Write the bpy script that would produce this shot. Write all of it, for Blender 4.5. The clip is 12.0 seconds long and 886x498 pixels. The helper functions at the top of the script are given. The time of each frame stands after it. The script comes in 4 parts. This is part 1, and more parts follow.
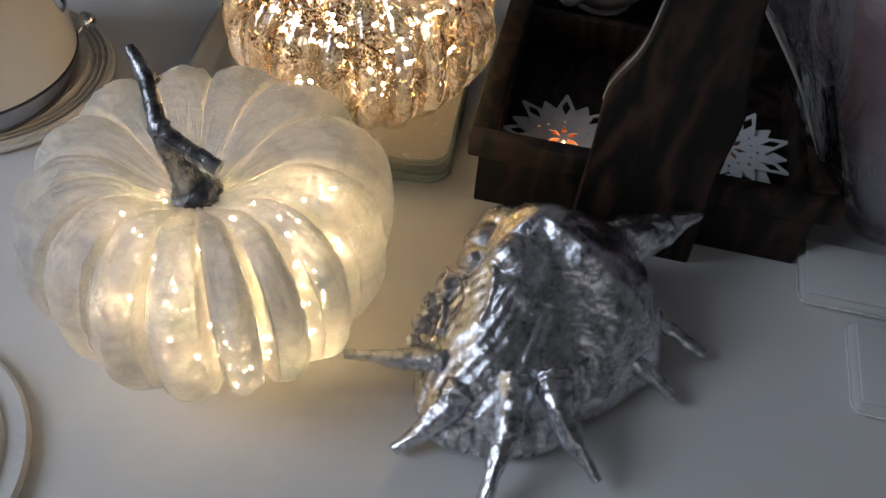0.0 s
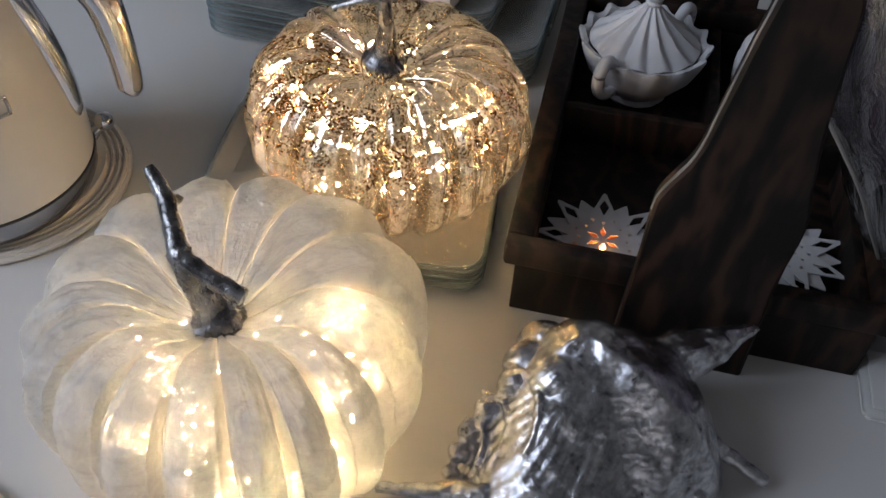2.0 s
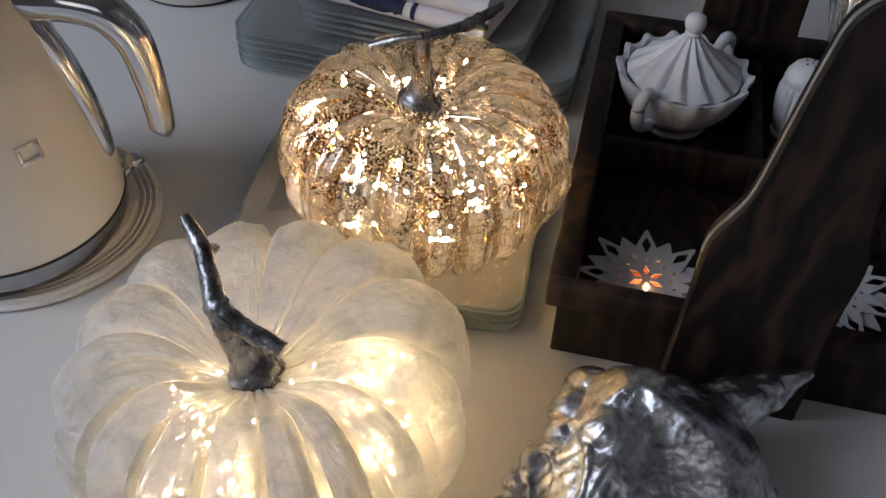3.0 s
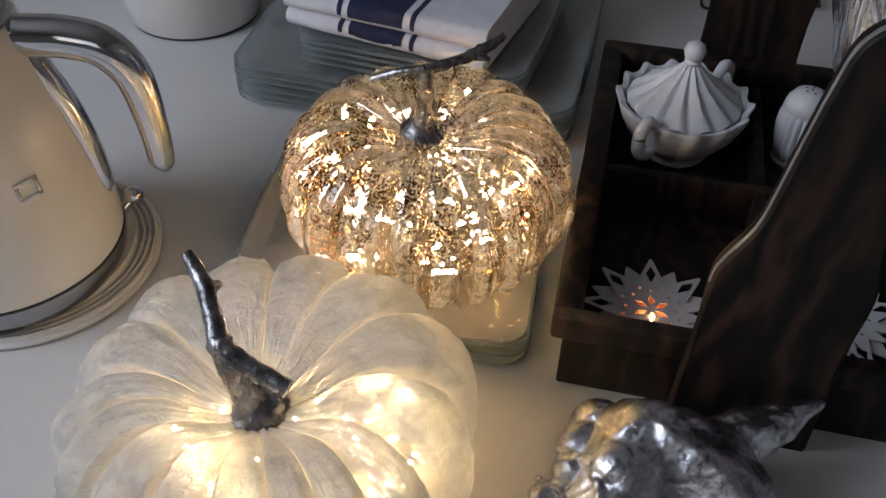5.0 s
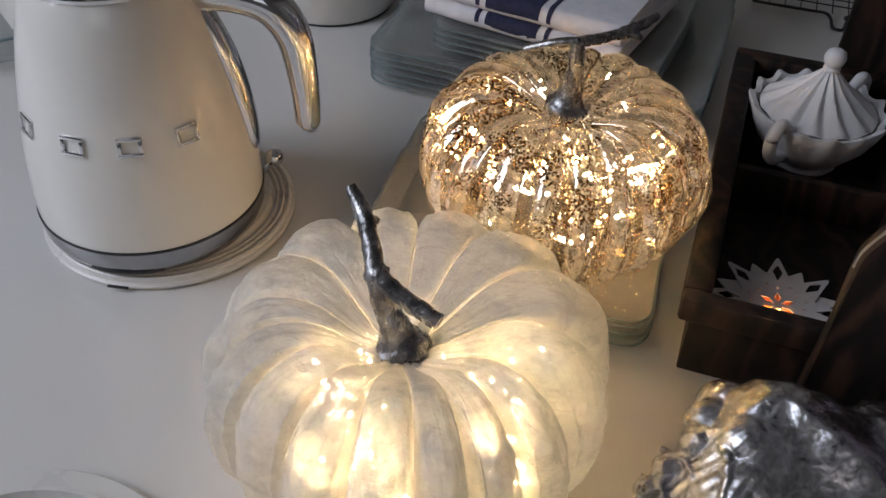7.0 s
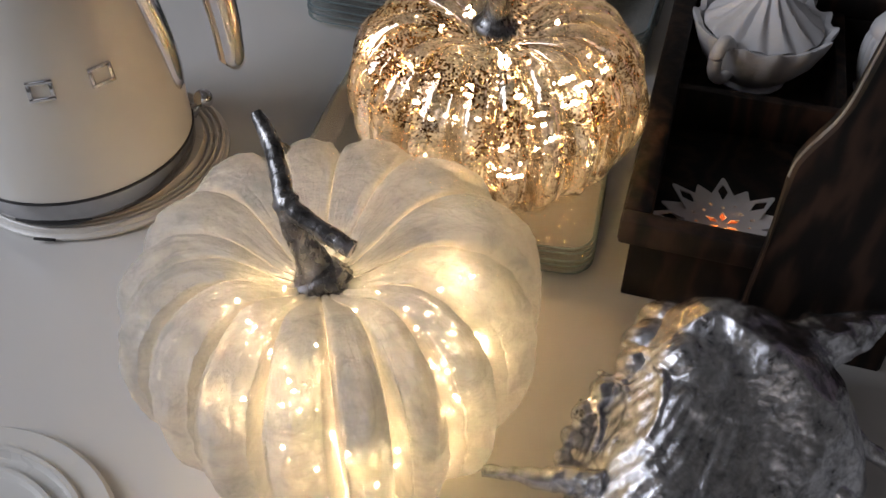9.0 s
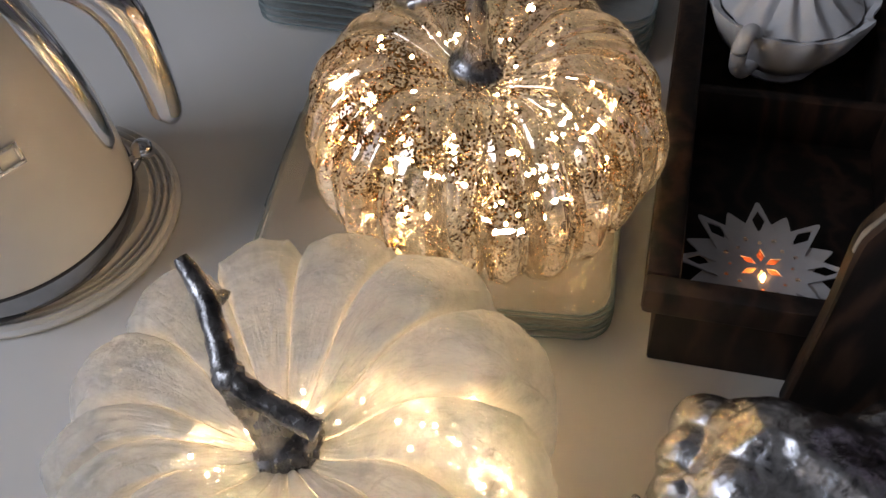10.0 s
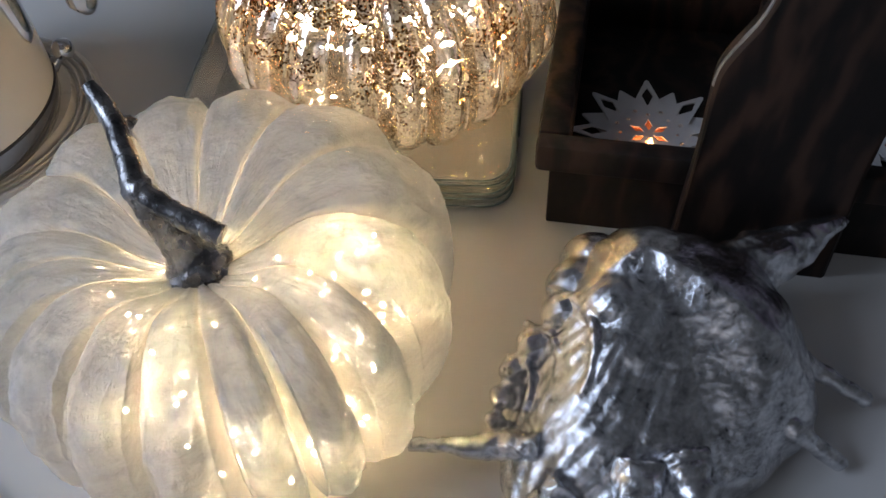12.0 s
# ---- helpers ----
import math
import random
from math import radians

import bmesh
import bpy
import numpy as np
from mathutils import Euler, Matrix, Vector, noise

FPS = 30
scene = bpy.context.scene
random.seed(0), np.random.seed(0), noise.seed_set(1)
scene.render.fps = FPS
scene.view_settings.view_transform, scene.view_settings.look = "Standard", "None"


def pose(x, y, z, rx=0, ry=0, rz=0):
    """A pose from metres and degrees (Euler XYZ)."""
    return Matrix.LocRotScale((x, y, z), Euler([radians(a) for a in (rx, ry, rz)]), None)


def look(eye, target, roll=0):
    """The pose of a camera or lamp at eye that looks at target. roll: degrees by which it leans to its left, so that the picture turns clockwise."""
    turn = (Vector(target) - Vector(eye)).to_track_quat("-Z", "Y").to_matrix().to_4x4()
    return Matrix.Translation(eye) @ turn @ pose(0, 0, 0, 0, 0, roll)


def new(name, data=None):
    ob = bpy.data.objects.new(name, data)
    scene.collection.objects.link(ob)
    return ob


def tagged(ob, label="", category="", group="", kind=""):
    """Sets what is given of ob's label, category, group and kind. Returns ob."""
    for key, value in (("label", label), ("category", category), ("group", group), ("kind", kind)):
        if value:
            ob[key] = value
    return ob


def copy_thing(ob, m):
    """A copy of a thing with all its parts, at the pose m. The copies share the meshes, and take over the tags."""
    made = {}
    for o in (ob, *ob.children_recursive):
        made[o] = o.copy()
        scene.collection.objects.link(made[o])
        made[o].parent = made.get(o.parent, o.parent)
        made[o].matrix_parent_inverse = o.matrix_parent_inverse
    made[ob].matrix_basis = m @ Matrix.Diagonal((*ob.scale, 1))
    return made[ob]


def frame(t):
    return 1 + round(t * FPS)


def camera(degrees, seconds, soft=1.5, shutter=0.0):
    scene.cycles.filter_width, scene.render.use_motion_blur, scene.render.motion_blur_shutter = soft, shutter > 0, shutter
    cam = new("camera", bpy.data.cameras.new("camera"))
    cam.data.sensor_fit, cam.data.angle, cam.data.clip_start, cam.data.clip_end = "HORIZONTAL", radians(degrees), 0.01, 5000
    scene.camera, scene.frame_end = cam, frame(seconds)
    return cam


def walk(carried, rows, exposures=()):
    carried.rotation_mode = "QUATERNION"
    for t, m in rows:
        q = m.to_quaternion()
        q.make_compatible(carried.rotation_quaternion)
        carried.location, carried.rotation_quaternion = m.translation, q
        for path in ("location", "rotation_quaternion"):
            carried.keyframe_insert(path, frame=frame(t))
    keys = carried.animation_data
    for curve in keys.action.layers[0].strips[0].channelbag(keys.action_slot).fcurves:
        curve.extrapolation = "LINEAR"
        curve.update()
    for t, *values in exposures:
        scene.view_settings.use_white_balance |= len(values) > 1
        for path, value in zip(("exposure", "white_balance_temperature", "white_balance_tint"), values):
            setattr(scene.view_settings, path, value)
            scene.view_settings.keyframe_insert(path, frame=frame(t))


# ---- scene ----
cam = camera(52.0, 12.0)
# seconds, eye (x, y, z), yaw, pitch, roll
ROWS = [
    (0, 0.0019, 0.0009, 0.4751, -0.02, -49.46, 5.26),
    (0.5, 0.0004, 0.0062, 0.4728, 0.48, -50.07, 4.78),
    (1, -0.0036, 0.0157, 0.4763, 1.22, -47.98, 4.12),
    (1.5, -0.0109, 0.0339, 0.4785, 1.31, -46.57, 3.53),
    (2, -0.0154, 0.0491, 0.4693, 1.58, -45.69, 3.62),
    (2.5, -0.0211, 0.0651, 0.4633, 3.50, -45.54, 1.86),
    (3, -0.0283, 0.0694, 0.4661, 3.53, -44.44, 1.83),
    (3.5, -0.0259, 0.0774, 0.4655, 3.57, -44.00, 0.97),
    (5.5, -0.0374, 0.0744, 0.4631, 3.18, -42.50, 1.43),
    (6, -0.0468, 0.0686, 0.4572, 6.13, -45.45, 0.54),
    (6.5, -0.0664, 0.0462, 0.4497, 9.54, -41.82, 1.77),
    (8.5, -0.0485, 0.0263, 0.4200, 8.62, -39.94, 3.04),
    (9, -0.0349, 0.0436, 0.4189, 8.09, -43.48, 0.26),
    (9.5, -0.0428, 0.1103, 0.4344, 7.74, -46.49, -1.84),
    (10, -0.0435, 0.1728, 0.4212, 8.57, -49.33, -4.71),
    (10.5, -0.0423, 0.1838, 0.4211, 6.35, -48.53, -3.99),
    (11, -0.0381, 0.1691, 0.4194, 4.51, -48.66, -2.83),
    (11.5, -0.0261, 0.1415, 0.4065, 3.86, -51.04, -2.89),
    (12, -0.0162, 0.1034, 0.4030, 3.94, -50.39, -3.11),
]


def eye_pose(x, y, z, yaw, pitch, roll):
    return pose(x, y, z, 0, 0, yaw) @ pose(0, 0, 0, 90 + pitch) @ pose(0, 0, 0, 0, 0, roll)


# the phone's white balance drifts warmer in the second half
LOOK = [(0, -0.05, 6850, 15), (1.5, 0.13, 6900, 16), (3.5, 0.15, 7000, 17), (6.5, 0.13, 7250, 18), (8.5, 0.10, 7650, 19), (9.5, 0.10, 7500, 19), (10.5, 0.08, 7000, 18), (12, 0.05, 6400, 15)]
walk(cam, [(r[0], eye_pose(*r[1:])) for r in ROWS], LOOK)

# ---- light ----
world = bpy.data.worlds.new("sky")
world.use_nodes = True
scene.world = world
wn = world.node_tree.nodes
sky = wn.new("ShaderNodeTexSky")
sky.sky_type, sky.sun_disc = "NISHITA", False
sky.sun_elevation, sky.sun_rotation = radians(25), radians(200)
world.node_tree.links.new(sky.outputs["Color"], wn["Background"].inputs["Color"])
wn["Background"].inputs["Strength"].default_value = 0.08


def area_lamp(name, eye, target, sx, sy, watts, colour):
    data = bpy.data.lights.new(name, "AREA")
    data.shape, data.size, data.size_y, data.energy, data.color = "RECTANGLE", sx, sy, watts, colour
    ob = new(name, data)
    ob.matrix_world = look(eye, target)
    return ob


# daylight through the window beside the counter, and an added unseen fill behind the camera
area_lamp("window_daylight", (-1.36, -0.08, 0.95), (0, 0.22, 0.0), 0.9, 0.9, 15.2, (0.67, 0.81, 1.0))
area_lamp("fill_light", (0.2, -1.96, 1.0), (0, 0.5, 0.2), 1.2, 0.8, 0.5, (0.80, 0.90, 1.0))

# ---- materials ----


def material(name):
    m = bpy.data.materials.new(name)
    m.use_nodes = True
    nt = m.node_tree
    return m, nt, nt.nodes["Principled BSDF"]


def node(nt, kind, **values):
    n = nt.nodes.new(kind)
    for key, value in values.items():
        n.inputs[key.replace("_", " ")].default_value = value
    return n


def coords(nt, scale=(1, 1, 1), out="Object"):
    tc, mp = nt.nodes.new("ShaderNodeTexCoord"), nt.nodes.new("ShaderNodeMapping")
    mp.inputs["Scale"].default_value = scale
    nt.links.new(tc.outputs[out], mp.inputs["Vector"])
    return mp.outputs["Vector"]


def noise_tex(nt, vec, scale, detail=4.0, rough=0.6, distortion=0.0):
    n = node(nt, "ShaderNodeTexNoise", Scale=scale, Detail=detail, Roughness=rough, Distortion=distortion)
    nt.links.new(vec, n.inputs["Vector"])
    return n.outputs["Fac"]


def ramp(nt, fac, stops):
    r = nt.nodes.new("ShaderNodeValToRGB")
    e = r.color_ramp.elements
    while len(e) < len(stops):
        e.new(0.5)
    for el, (pos, col) in zip(e, stops):
        el.position, el.color = pos, (*col, 1) if len(col) == 3 else col
    nt.links.new(fac, r.inputs["Fac"])
    return r.outputs["Color"]


def bump(nt, height, strength, distance, target):
    b = node(nt, "ShaderNodeBump", Strength=strength, Distance=distance)
    nt.links.new(height, b.inputs["Height"])
    for t in target:
        nt.links.new(b.outputs["Normal"], t)
    return b


def grained(name, colours, rough=(0.4, 0.6), scale=60.0, stretch=(1, 1, 1), bump_m=0.0003, metallic=0.0, detail=6.0, coat=0.0, fine=400.0):
    """A surface whose colour runs over the stops with a noise, with a finer noise for its relief."""
    m, nt, p = material(name)
    vec = coords(nt, stretch)
    fac = noise_tex(nt, vec, scale, detail)
    n = len(colours)
    nt.links.new(ramp(nt, fac, [(0.3 + 0.4 * i / max(n - 1, 1), c) for i, c in enumerate(colours)]), p.inputs["Base Color"])
    r = nt.nodes.new("ShaderNodeMapRange")
    r.inputs["To Min"].default_value, r.inputs["To Max"].default_value = rough
    nt.links.new(noise_tex(nt, vec, scale * 2.3, 3), r.inputs["Value"])
    nt.links.new(r.outputs["Result"], p.inputs["Roughness"])
    p.inputs["Metallic"].default_value = metallic
    p.inputs["Coat Weight"].default_value = coat
    if bump_m:
        bump(nt, noise_tex(nt, vec, fine, 5), 1.0, bump_m, [p.inputs["Normal"]])
    return m


COUNTER = grained("white_laminate", [(0.640, 0.632, 0.612), (0.655, 0.645, 0.628)], (0.29, 0.31), 3.0, bump_m=0.00003, detail=2.0, fine=900.0)
WALL = grained("wall_paint", [(0.37, 0.358, 0.34), (0.42, 0.405, 0.385)], (0.7, 0.85), 5.0, bump_m=0.0004, fine=150.0)
FLOORING = grained("floor_wood", [(0.16, 0.10, 0.06), (0.28, 0.19, 0.12)], (0.35, 0.5), 9.0, (1, 9, 1), 0.0002)
CREAM = grained("cream_enamel", [(0.70, 0.685, 0.645), (0.74, 0.725, 0.685)], (0.05, 0.08), 8.0, bump_m=0.00003, coat=0.3, fine=120.0)
CHROME = grained("chrome", [(0.66, 0.66, 0.67), (0.76, 0.76, 0.77)], (0.06, 0.14), 30.0, bump_m=0.00002, metallic=1.0)
# chrome again, its colour darkened for the dim surroundings the foot ring mirrors
DIM_REFLECTION_CHROME = grained("dim_reflection_chrome", [(0.30, 0.30, 0.31), (0.40, 0.40, 0.41)], (0.08, 0.15), 30.0, bump_m=0.00002, metallic=1.0)
BLACK = grained("black_rubber", [(0.012, 0.012, 0.013), (0.03, 0.03, 0.032)], (0.35, 0.5), 50.0, bump_m=0.00005)
WHITE_PLASTIC = grained("white_plastic", [(0.62, 0.61, 0.58), (0.70, 0.68, 0.65)], (0.22, 0.35), 12.0, bump_m=0.00004)
PEWTER = grained("pewter", [(0.07, 0.07, 0.073), (0.24, 0.236, 0.24), (0.54, 0.53, 0.535)], (0.20, 0.34), 90.0, (1, 1, 0.5), 0.0007, 1.0, fine=260.0)
CERAMIC = grained("matt_porcelain", [(0.60, 0.61, 0.63), (0.70, 0.70, 0.72)], (0.4, 0.55), 25.0, bump_m=0.00012, fine=300.0)
STONEWARE = grained("white_stoneware", [(0.62, 0.60, 0.57), (0.70, 0.68, 0.65)], (0.18, 0.28), 14.0, bump_m=0.00005)
LINEN = grained("white_cotton", [(0.62, 0.63, 0.68), (0.74, 0.74, 0.78)], (0.85, 0.95), 90.0, bump_m=0.0006, fine=900.0)
NAVY = grained("navy_cotton", [(0.010, 0.014, 0.045), (0.022, 0.03, 0.08)], (0.8, 0.95), 120.0, bump_m=0.0006, fine=900.0)
STAR_METAL = grained("white_painted_tin", [(0.50, 0.50, 0.51), (0.60, 0.60, 0.61)], (0.5, 0.65), 60.0, bump_m=0.00006)
WORN_LIT = grained("worn_lit_wood", [(0.08, 0.065, 0.055), (0.36, 0.335, 0.31)], (0.55, 0.75), 80.0, (1, 1, 0.3), 0.0004)


def wood_material():
    m, nt, p = material("dark_stained_wood")
    vec = coords(nt, (1, 1, 0.30))
    warp = noise_tex(nt, vec, 14.0, 3, 0.5, 0.6)
    wave = node(nt, "ShaderNodeTexWave", Scale=11.0, Distortion=19.0, Detail=4.0)
    wave.inputs["Detail Scale"].default_value = 1.6
    nt.links.new(vec, wave.inputs["Vector"])
    mix = node(nt, "ShaderNodeMath")
    mix.operation = "MULTIPLY"
    nt.links.new(wave.outputs["Fac"], mix.inputs[0])
    nt.links.new(warp, mix.inputs[1])
    nt.links.new(ramp(nt, mix.outputs[0], [(0.05, (0.004, 0.0023, 0.0018)), (0.30, (0.013, 0.0068, 0.0046)), (0.66, (0.042, 0.021, 0.013))]), p.inputs["Base Color"])
    r = nt.nodes.new("ShaderNodeMapRange")
    r.inputs["To Min"].default_value, r.inputs["To Max"].default_value = 0.52, 0.75
    p.inputs["Specular IOR Level"].default_value = 0.3
    nt.links.new(warp, r.inputs["Value"])
    nt.links.new(r.outputs["Result"], p.inputs["Roughness"])
    bump(nt, noise_tex(nt, coords(nt, (1, 1, 0.1)), 160.0, 6), 1.0, 0.0005, [p.inputs["Normal"]])
    return m


WOOD = wood_material()


def shader_mix(nt, fac, a, b):
    mx = nt.nodes.new("ShaderNodeMixShader")
    if isinstance(fac, float):
        mx.inputs["Fac"].default_value = fac
    else:
        nt.links.new(fac, mx.inputs["Fac"])
    nt.links.new(a, mx.inputs[1])
    nt.links.new(b, mx.inputs[2])
    return mx.outputs[0]


def gloss_weight(nt, least, most, normal=None):
    """How much a sheet mirrors: little face on, much at a glancing angle."""
    lw = nt.nodes.new("ShaderNodeLayerWeight")
    lw.inputs["Blend"].default_value = 0.5
    power, scale = nt.nodes.new("ShaderNodeMath"), nt.nodes.new("ShaderNodeMath")
    power.operation, scale.operation, scale.use_clamp = "POWER", "MULTIPLY_ADD", True
    power.inputs[1].default_value = 4.0
    scale.inputs[1].default_value, scale.inputs[2].default_value = most - least, least
    nt.links.new(lw.outputs["Facing"], power.inputs[0])
    nt.links.new(power.outputs[0], scale.inputs[0])
    return scale.outputs[0], lw.inputs["Normal"]


def green_glass():
    m, nt, p = material("green_tinted_glass")
    nt.nodes.remove(p)
    tp, rf, gl = (nt.nodes.new("ShaderNodeBsdf" + k) for k in ("Transparent", "Refraction", "Glossy"))
    tint = ramp(nt, noise_tex(nt, coords(nt), 9.0, 3), [(0.3, (0.945, 0.965, 0.965)), (0.7, (0.97, 0.985, 0.985))])
    for s in (tp, rf):
        nt.links.new(tint, s.inputs["Color"])
    rf.inputs["Roughness"].default_value, rf.inputs["IOR"].default_value = 0.05, 1.45
    gl.inputs["Roughness"].default_value = 0.08
    through_it = shader_mix(nt, 0.12, tp.outputs[0], rf.outputs[0])
    haze = nt.nodes.new("ShaderNodeBsdfTranslucent")
    haze.inputs["Color"].default_value = (0.78, 0.80, 0.79, 1)
    cloudy = nt.nodes.new("ShaderNodeBsdfDiffuse")
    cloudy.inputs["Color"].default_value = (0.83, 0.85, 0.845, 1)
    through_it = shader_mix(nt, 0.15, through_it, shader_mix(nt, 0.7, haze.outputs[0], cloudy.outputs[0]))
    nt.links.new(shader_mix(nt, gloss_weight(nt, 0.04, 0.55)[0], through_it, gl.outputs[0]), nt.nodes["Material Output"].inputs["Surface"])
    bump(nt, noise_tex(nt, coords(nt), 45.0, 3), 1.0, 0.0003, [rf.inputs["Normal"], gl.inputs["Normal"]])
    return m


GLASS = green_glass()


def glass_edge():
    """The ground edge of the plates, where the light has come a long way through the green glass."""
    m, nt, p = material("green_glass_edge")
    nt.nodes.remove(p)
    tp, di, gl = (nt.nodes.new("ShaderNodeBsdf" + k) for k in ("Transparent", "Diffuse", "Glossy"))
    tint = ramp(nt, noise_tex(nt, coords(nt), 30.0, 4), [(0.3, (0.40, 0.53, 0.56)), (0.7, (0.52, 0.65, 0.67))])
    nt.links.new(tint, tp.inputs["Color"])
    di.inputs["Color"].default_value = (0.24, 0.32, 0.34, 1)
    gl.inputs["Roughness"].default_value = 0.12
    nt.links.new(shader_mix(nt, gloss_weight(nt, 0.05, 0.5)[0], shader_mix(nt, 0.55, tp.outputs[0], di.outputs[0]), gl.outputs[0]), nt.nodes["Material Output"].inputs["Surface"])
    bump(nt, noise_tex(nt, coords(nt), 120.0, 3), 1.0, 0.0003, [gl.inputs["Normal"]])
    return m


GLASS_EDGE = glass_edge()


def film_material():
    m, nt, p = material("cellophane")
    nt.nodes.remove(p)
    out = nt.nodes["Material Output"]
    tr, gl, mx = nt.nodes.new("ShaderNodeBsdfTransparent"), nt.nodes.new("ShaderNodeBsdfGlossy"), nt.nodes.new("ShaderNodeMixShader")
    tr.inputs["Color"].default_value = (0.92, 0.92, 0.96, 1)
    gl.inputs["Roughness"].default_value = 0.12
    fr = node(nt, "ShaderNodeFresnel", IOR=1.6)
    ad = node(nt, "ShaderNodeMath")
    ad.operation = "MULTIPLY_ADD"
    ad.inputs[1].default_value, ad.inputs[2].default_value = 1.3, 0.10
    nt.links.new(fr.outputs["Fac"], ad.inputs[0])
    nt.links.new(ad.outputs[0], mx.inputs["Fac"])
    nt.links.new(tr.outputs[0], mx.inputs[1])
    nt.links.new(gl.outputs[0], mx.inputs[2])
    nt.links.new(mx.outputs[0], out.inputs["Surface"])
    bump(nt, noise_tex(nt, coords(nt, (1, 1, 0.35)), 45.0, 4, 0.6, 0.8), 1.0, 0.004, [gl.inputs["Normal"], fr.inputs["Normal"]])
    return m


FILM = film_material()
LILAC = grained("lilac_tissue", [(0.46, 0.40, 0.56), (0.74, 0.58, 0.72)], (0.6, 0.8), 26.0, bump_m=0.002, fine=60.0)


def clear_plastic():
    m, nt, p = material("frosted_clear_plastic")
    p.inputs["Base Color"].default_value = (0.82, 0.82, 0.80, 1)
    p.inputs["Roughness"].default_value = 0.28
    p.inputs["IOR"].default_value = 1.3
    p.inputs["Transmission Weight"].default_value = 0.4
    bump(nt, noise_tex(nt, coords(nt), 60.0, 4), 1.0, 0.0006, [p.inputs["Normal"]])
    return m


CLEAR = clear_plastic()


def frosted_glass():
    """Thin crackled glass with drawn streaks along its ribs: milky frost over patches that are nearly clear."""
    m, nt, p = material("pearly_crackle_glass")
    nt.nodes.remove(p)
    vec = coords(nt)
    tl, di, rf, gl, tp = (nt.nodes.new("ShaderNodeBsdf" + k) for k in ("Translucent", "Diffuse", "Refraction", "Glossy", "Transparent"))

    def combine(first, *others):
        for other, weight in others:
            add = node(nt, "ShaderNodeMath")
            add.operation = "MULTIPLY_ADD"
            add.inputs[1].default_value = weight
            nt.links.new(other, add.inputs[0])
            nt.links.new(first, add.inputs[2])
            first = add.outputs[0]
        return first

    cloud = noise_tex(nt, vec, 38.0, 6, 0.65, 0.6)
    col = ramp(nt, cloud, [(0.36, (0.66, 0.72, 0.74)), (0.50, (0.88, 0.91, 0.92)), (0.62, (0.96, 0.97, 0.97))])
    for s in (tl, di):
        nt.links.new(col, s.inputs["Color"])
    rf.inputs["Color"].default_value = (0.98, 0.985, 0.95, 1)
    tp.inputs["Color"].default_value = (0.97, 0.975, 0.94, 1)
    rf.inputs["Roughness"].default_value, rf.inputs["IOR"].default_value = 0.09, 1.16
    gl.inputs["Roughness"].default_value = 0.13
    streak = noise_tex(nt, coords(nt, (3.4, 5.0, 1), "UV"), 1.0, 5, 0.62, 1.4)
    ripple = noise_tex(nt, coords(nt, (1.3, 34.0, 1), "UV"), 1.0, 3, 0.5, 0.9)
    crackle = noise_tex(nt, vec, 95.0, 8, 0.74, 0.9)
    frost = noise_tex(nt, vec, 310.0, 4, 0.6, 1.0)
    # a pale translucent mix along the grooves paints their bright lines of light
    cut = nt.nodes.new("ShaderNodeSeparateXYZ")
    nt.links.new(coords(nt, (1, 1, 1), "UV"), cut.inputs[0])
    wave = node(nt, "ShaderNodeMath")
    wave.operation = "PINGPONG"
    wave.inputs[1].default_value = 0.5
    nt.links.new(cut.outputs["X"], wave.inputs[0])
    groove = ramp(nt, wave.outputs[0], [(0.0, (0.85,) * 3), (0.035, (0.6,) * 3), (0.09, (0.0,) * 3)])
    blur = nt.nodes.new("ShaderNodeBsdfRefraction")
    blur.inputs["Roughness"].default_value, blur.inputs["IOR"].default_value = 0.40, 1.20
    nt.links.new(col, blur.inputs["Color"])
    body = shader_mix(nt, 0.74, tl.outputs[0], di.outputs[0])
    body = shader_mix(nt, 0.40, body, blur.outputs[0])
    clear = shader_mix(nt, 0.70, rf.outputs[0], tp.outputs[0])
    mottle = combine(crackle, (streak, 0.6), (frost, 0.9))
    thin = shader_mix(nt, ramp(nt, mottle, [(1.14, (0.20,) * 3), (1.25, (0.72,) * 3), (1.36, (1.0,) * 3)]), body, clear)
    groove_light = nt.nodes.new("ShaderNodeBsdfTranslucent")
    groove_light.inputs["Color"].default_value = (0.97, 0.96, 0.93, 1)
    thin = shader_mix(nt, groove, thin, shader_mix(nt, 0.7, clear, groove_light.outputs[0]))
    # pearly gloss, tinted blue for the window's cool reflection
    pearl = nt.nodes.new("ShaderNodeBsdfGlossy")
    pearl.inputs["Roughness"].default_value, pearl.inputs["Color"].default_value = 0.21, (0.90, 0.95, 1.0, 1)
    thin = shader_mix(nt, 0.12, thin, tp.outputs[0])
    thin = shader_mix(nt, 0.36, thin, pearl.outputs[0])
    weight, weight_normal = gloss_weight(nt, 0.08, 0.75)
    full = shader_mix(nt, weight, thin, gl.outputs[0])
    nt.links.new(full, nt.nodes["Material Output"].inputs["Surface"])
    bump(nt, combine(crackle, (streak, 0.5), (ripple, 0.5), (frost, 0.5)), 1.0, 0.0030, [pearl.inputs["Normal"], di.inputs["Normal"], gl.inputs["Normal"], weight_normal])
    bump(nt, combine(noise_tex(nt, vec, 150.0, 5, 0.7, 1.2), (streak, 1.2)), 1.0, 0.0075, [rf.inputs["Normal"], blur.inputs["Normal"]])
    return m


FROSTED = frosted_glass()


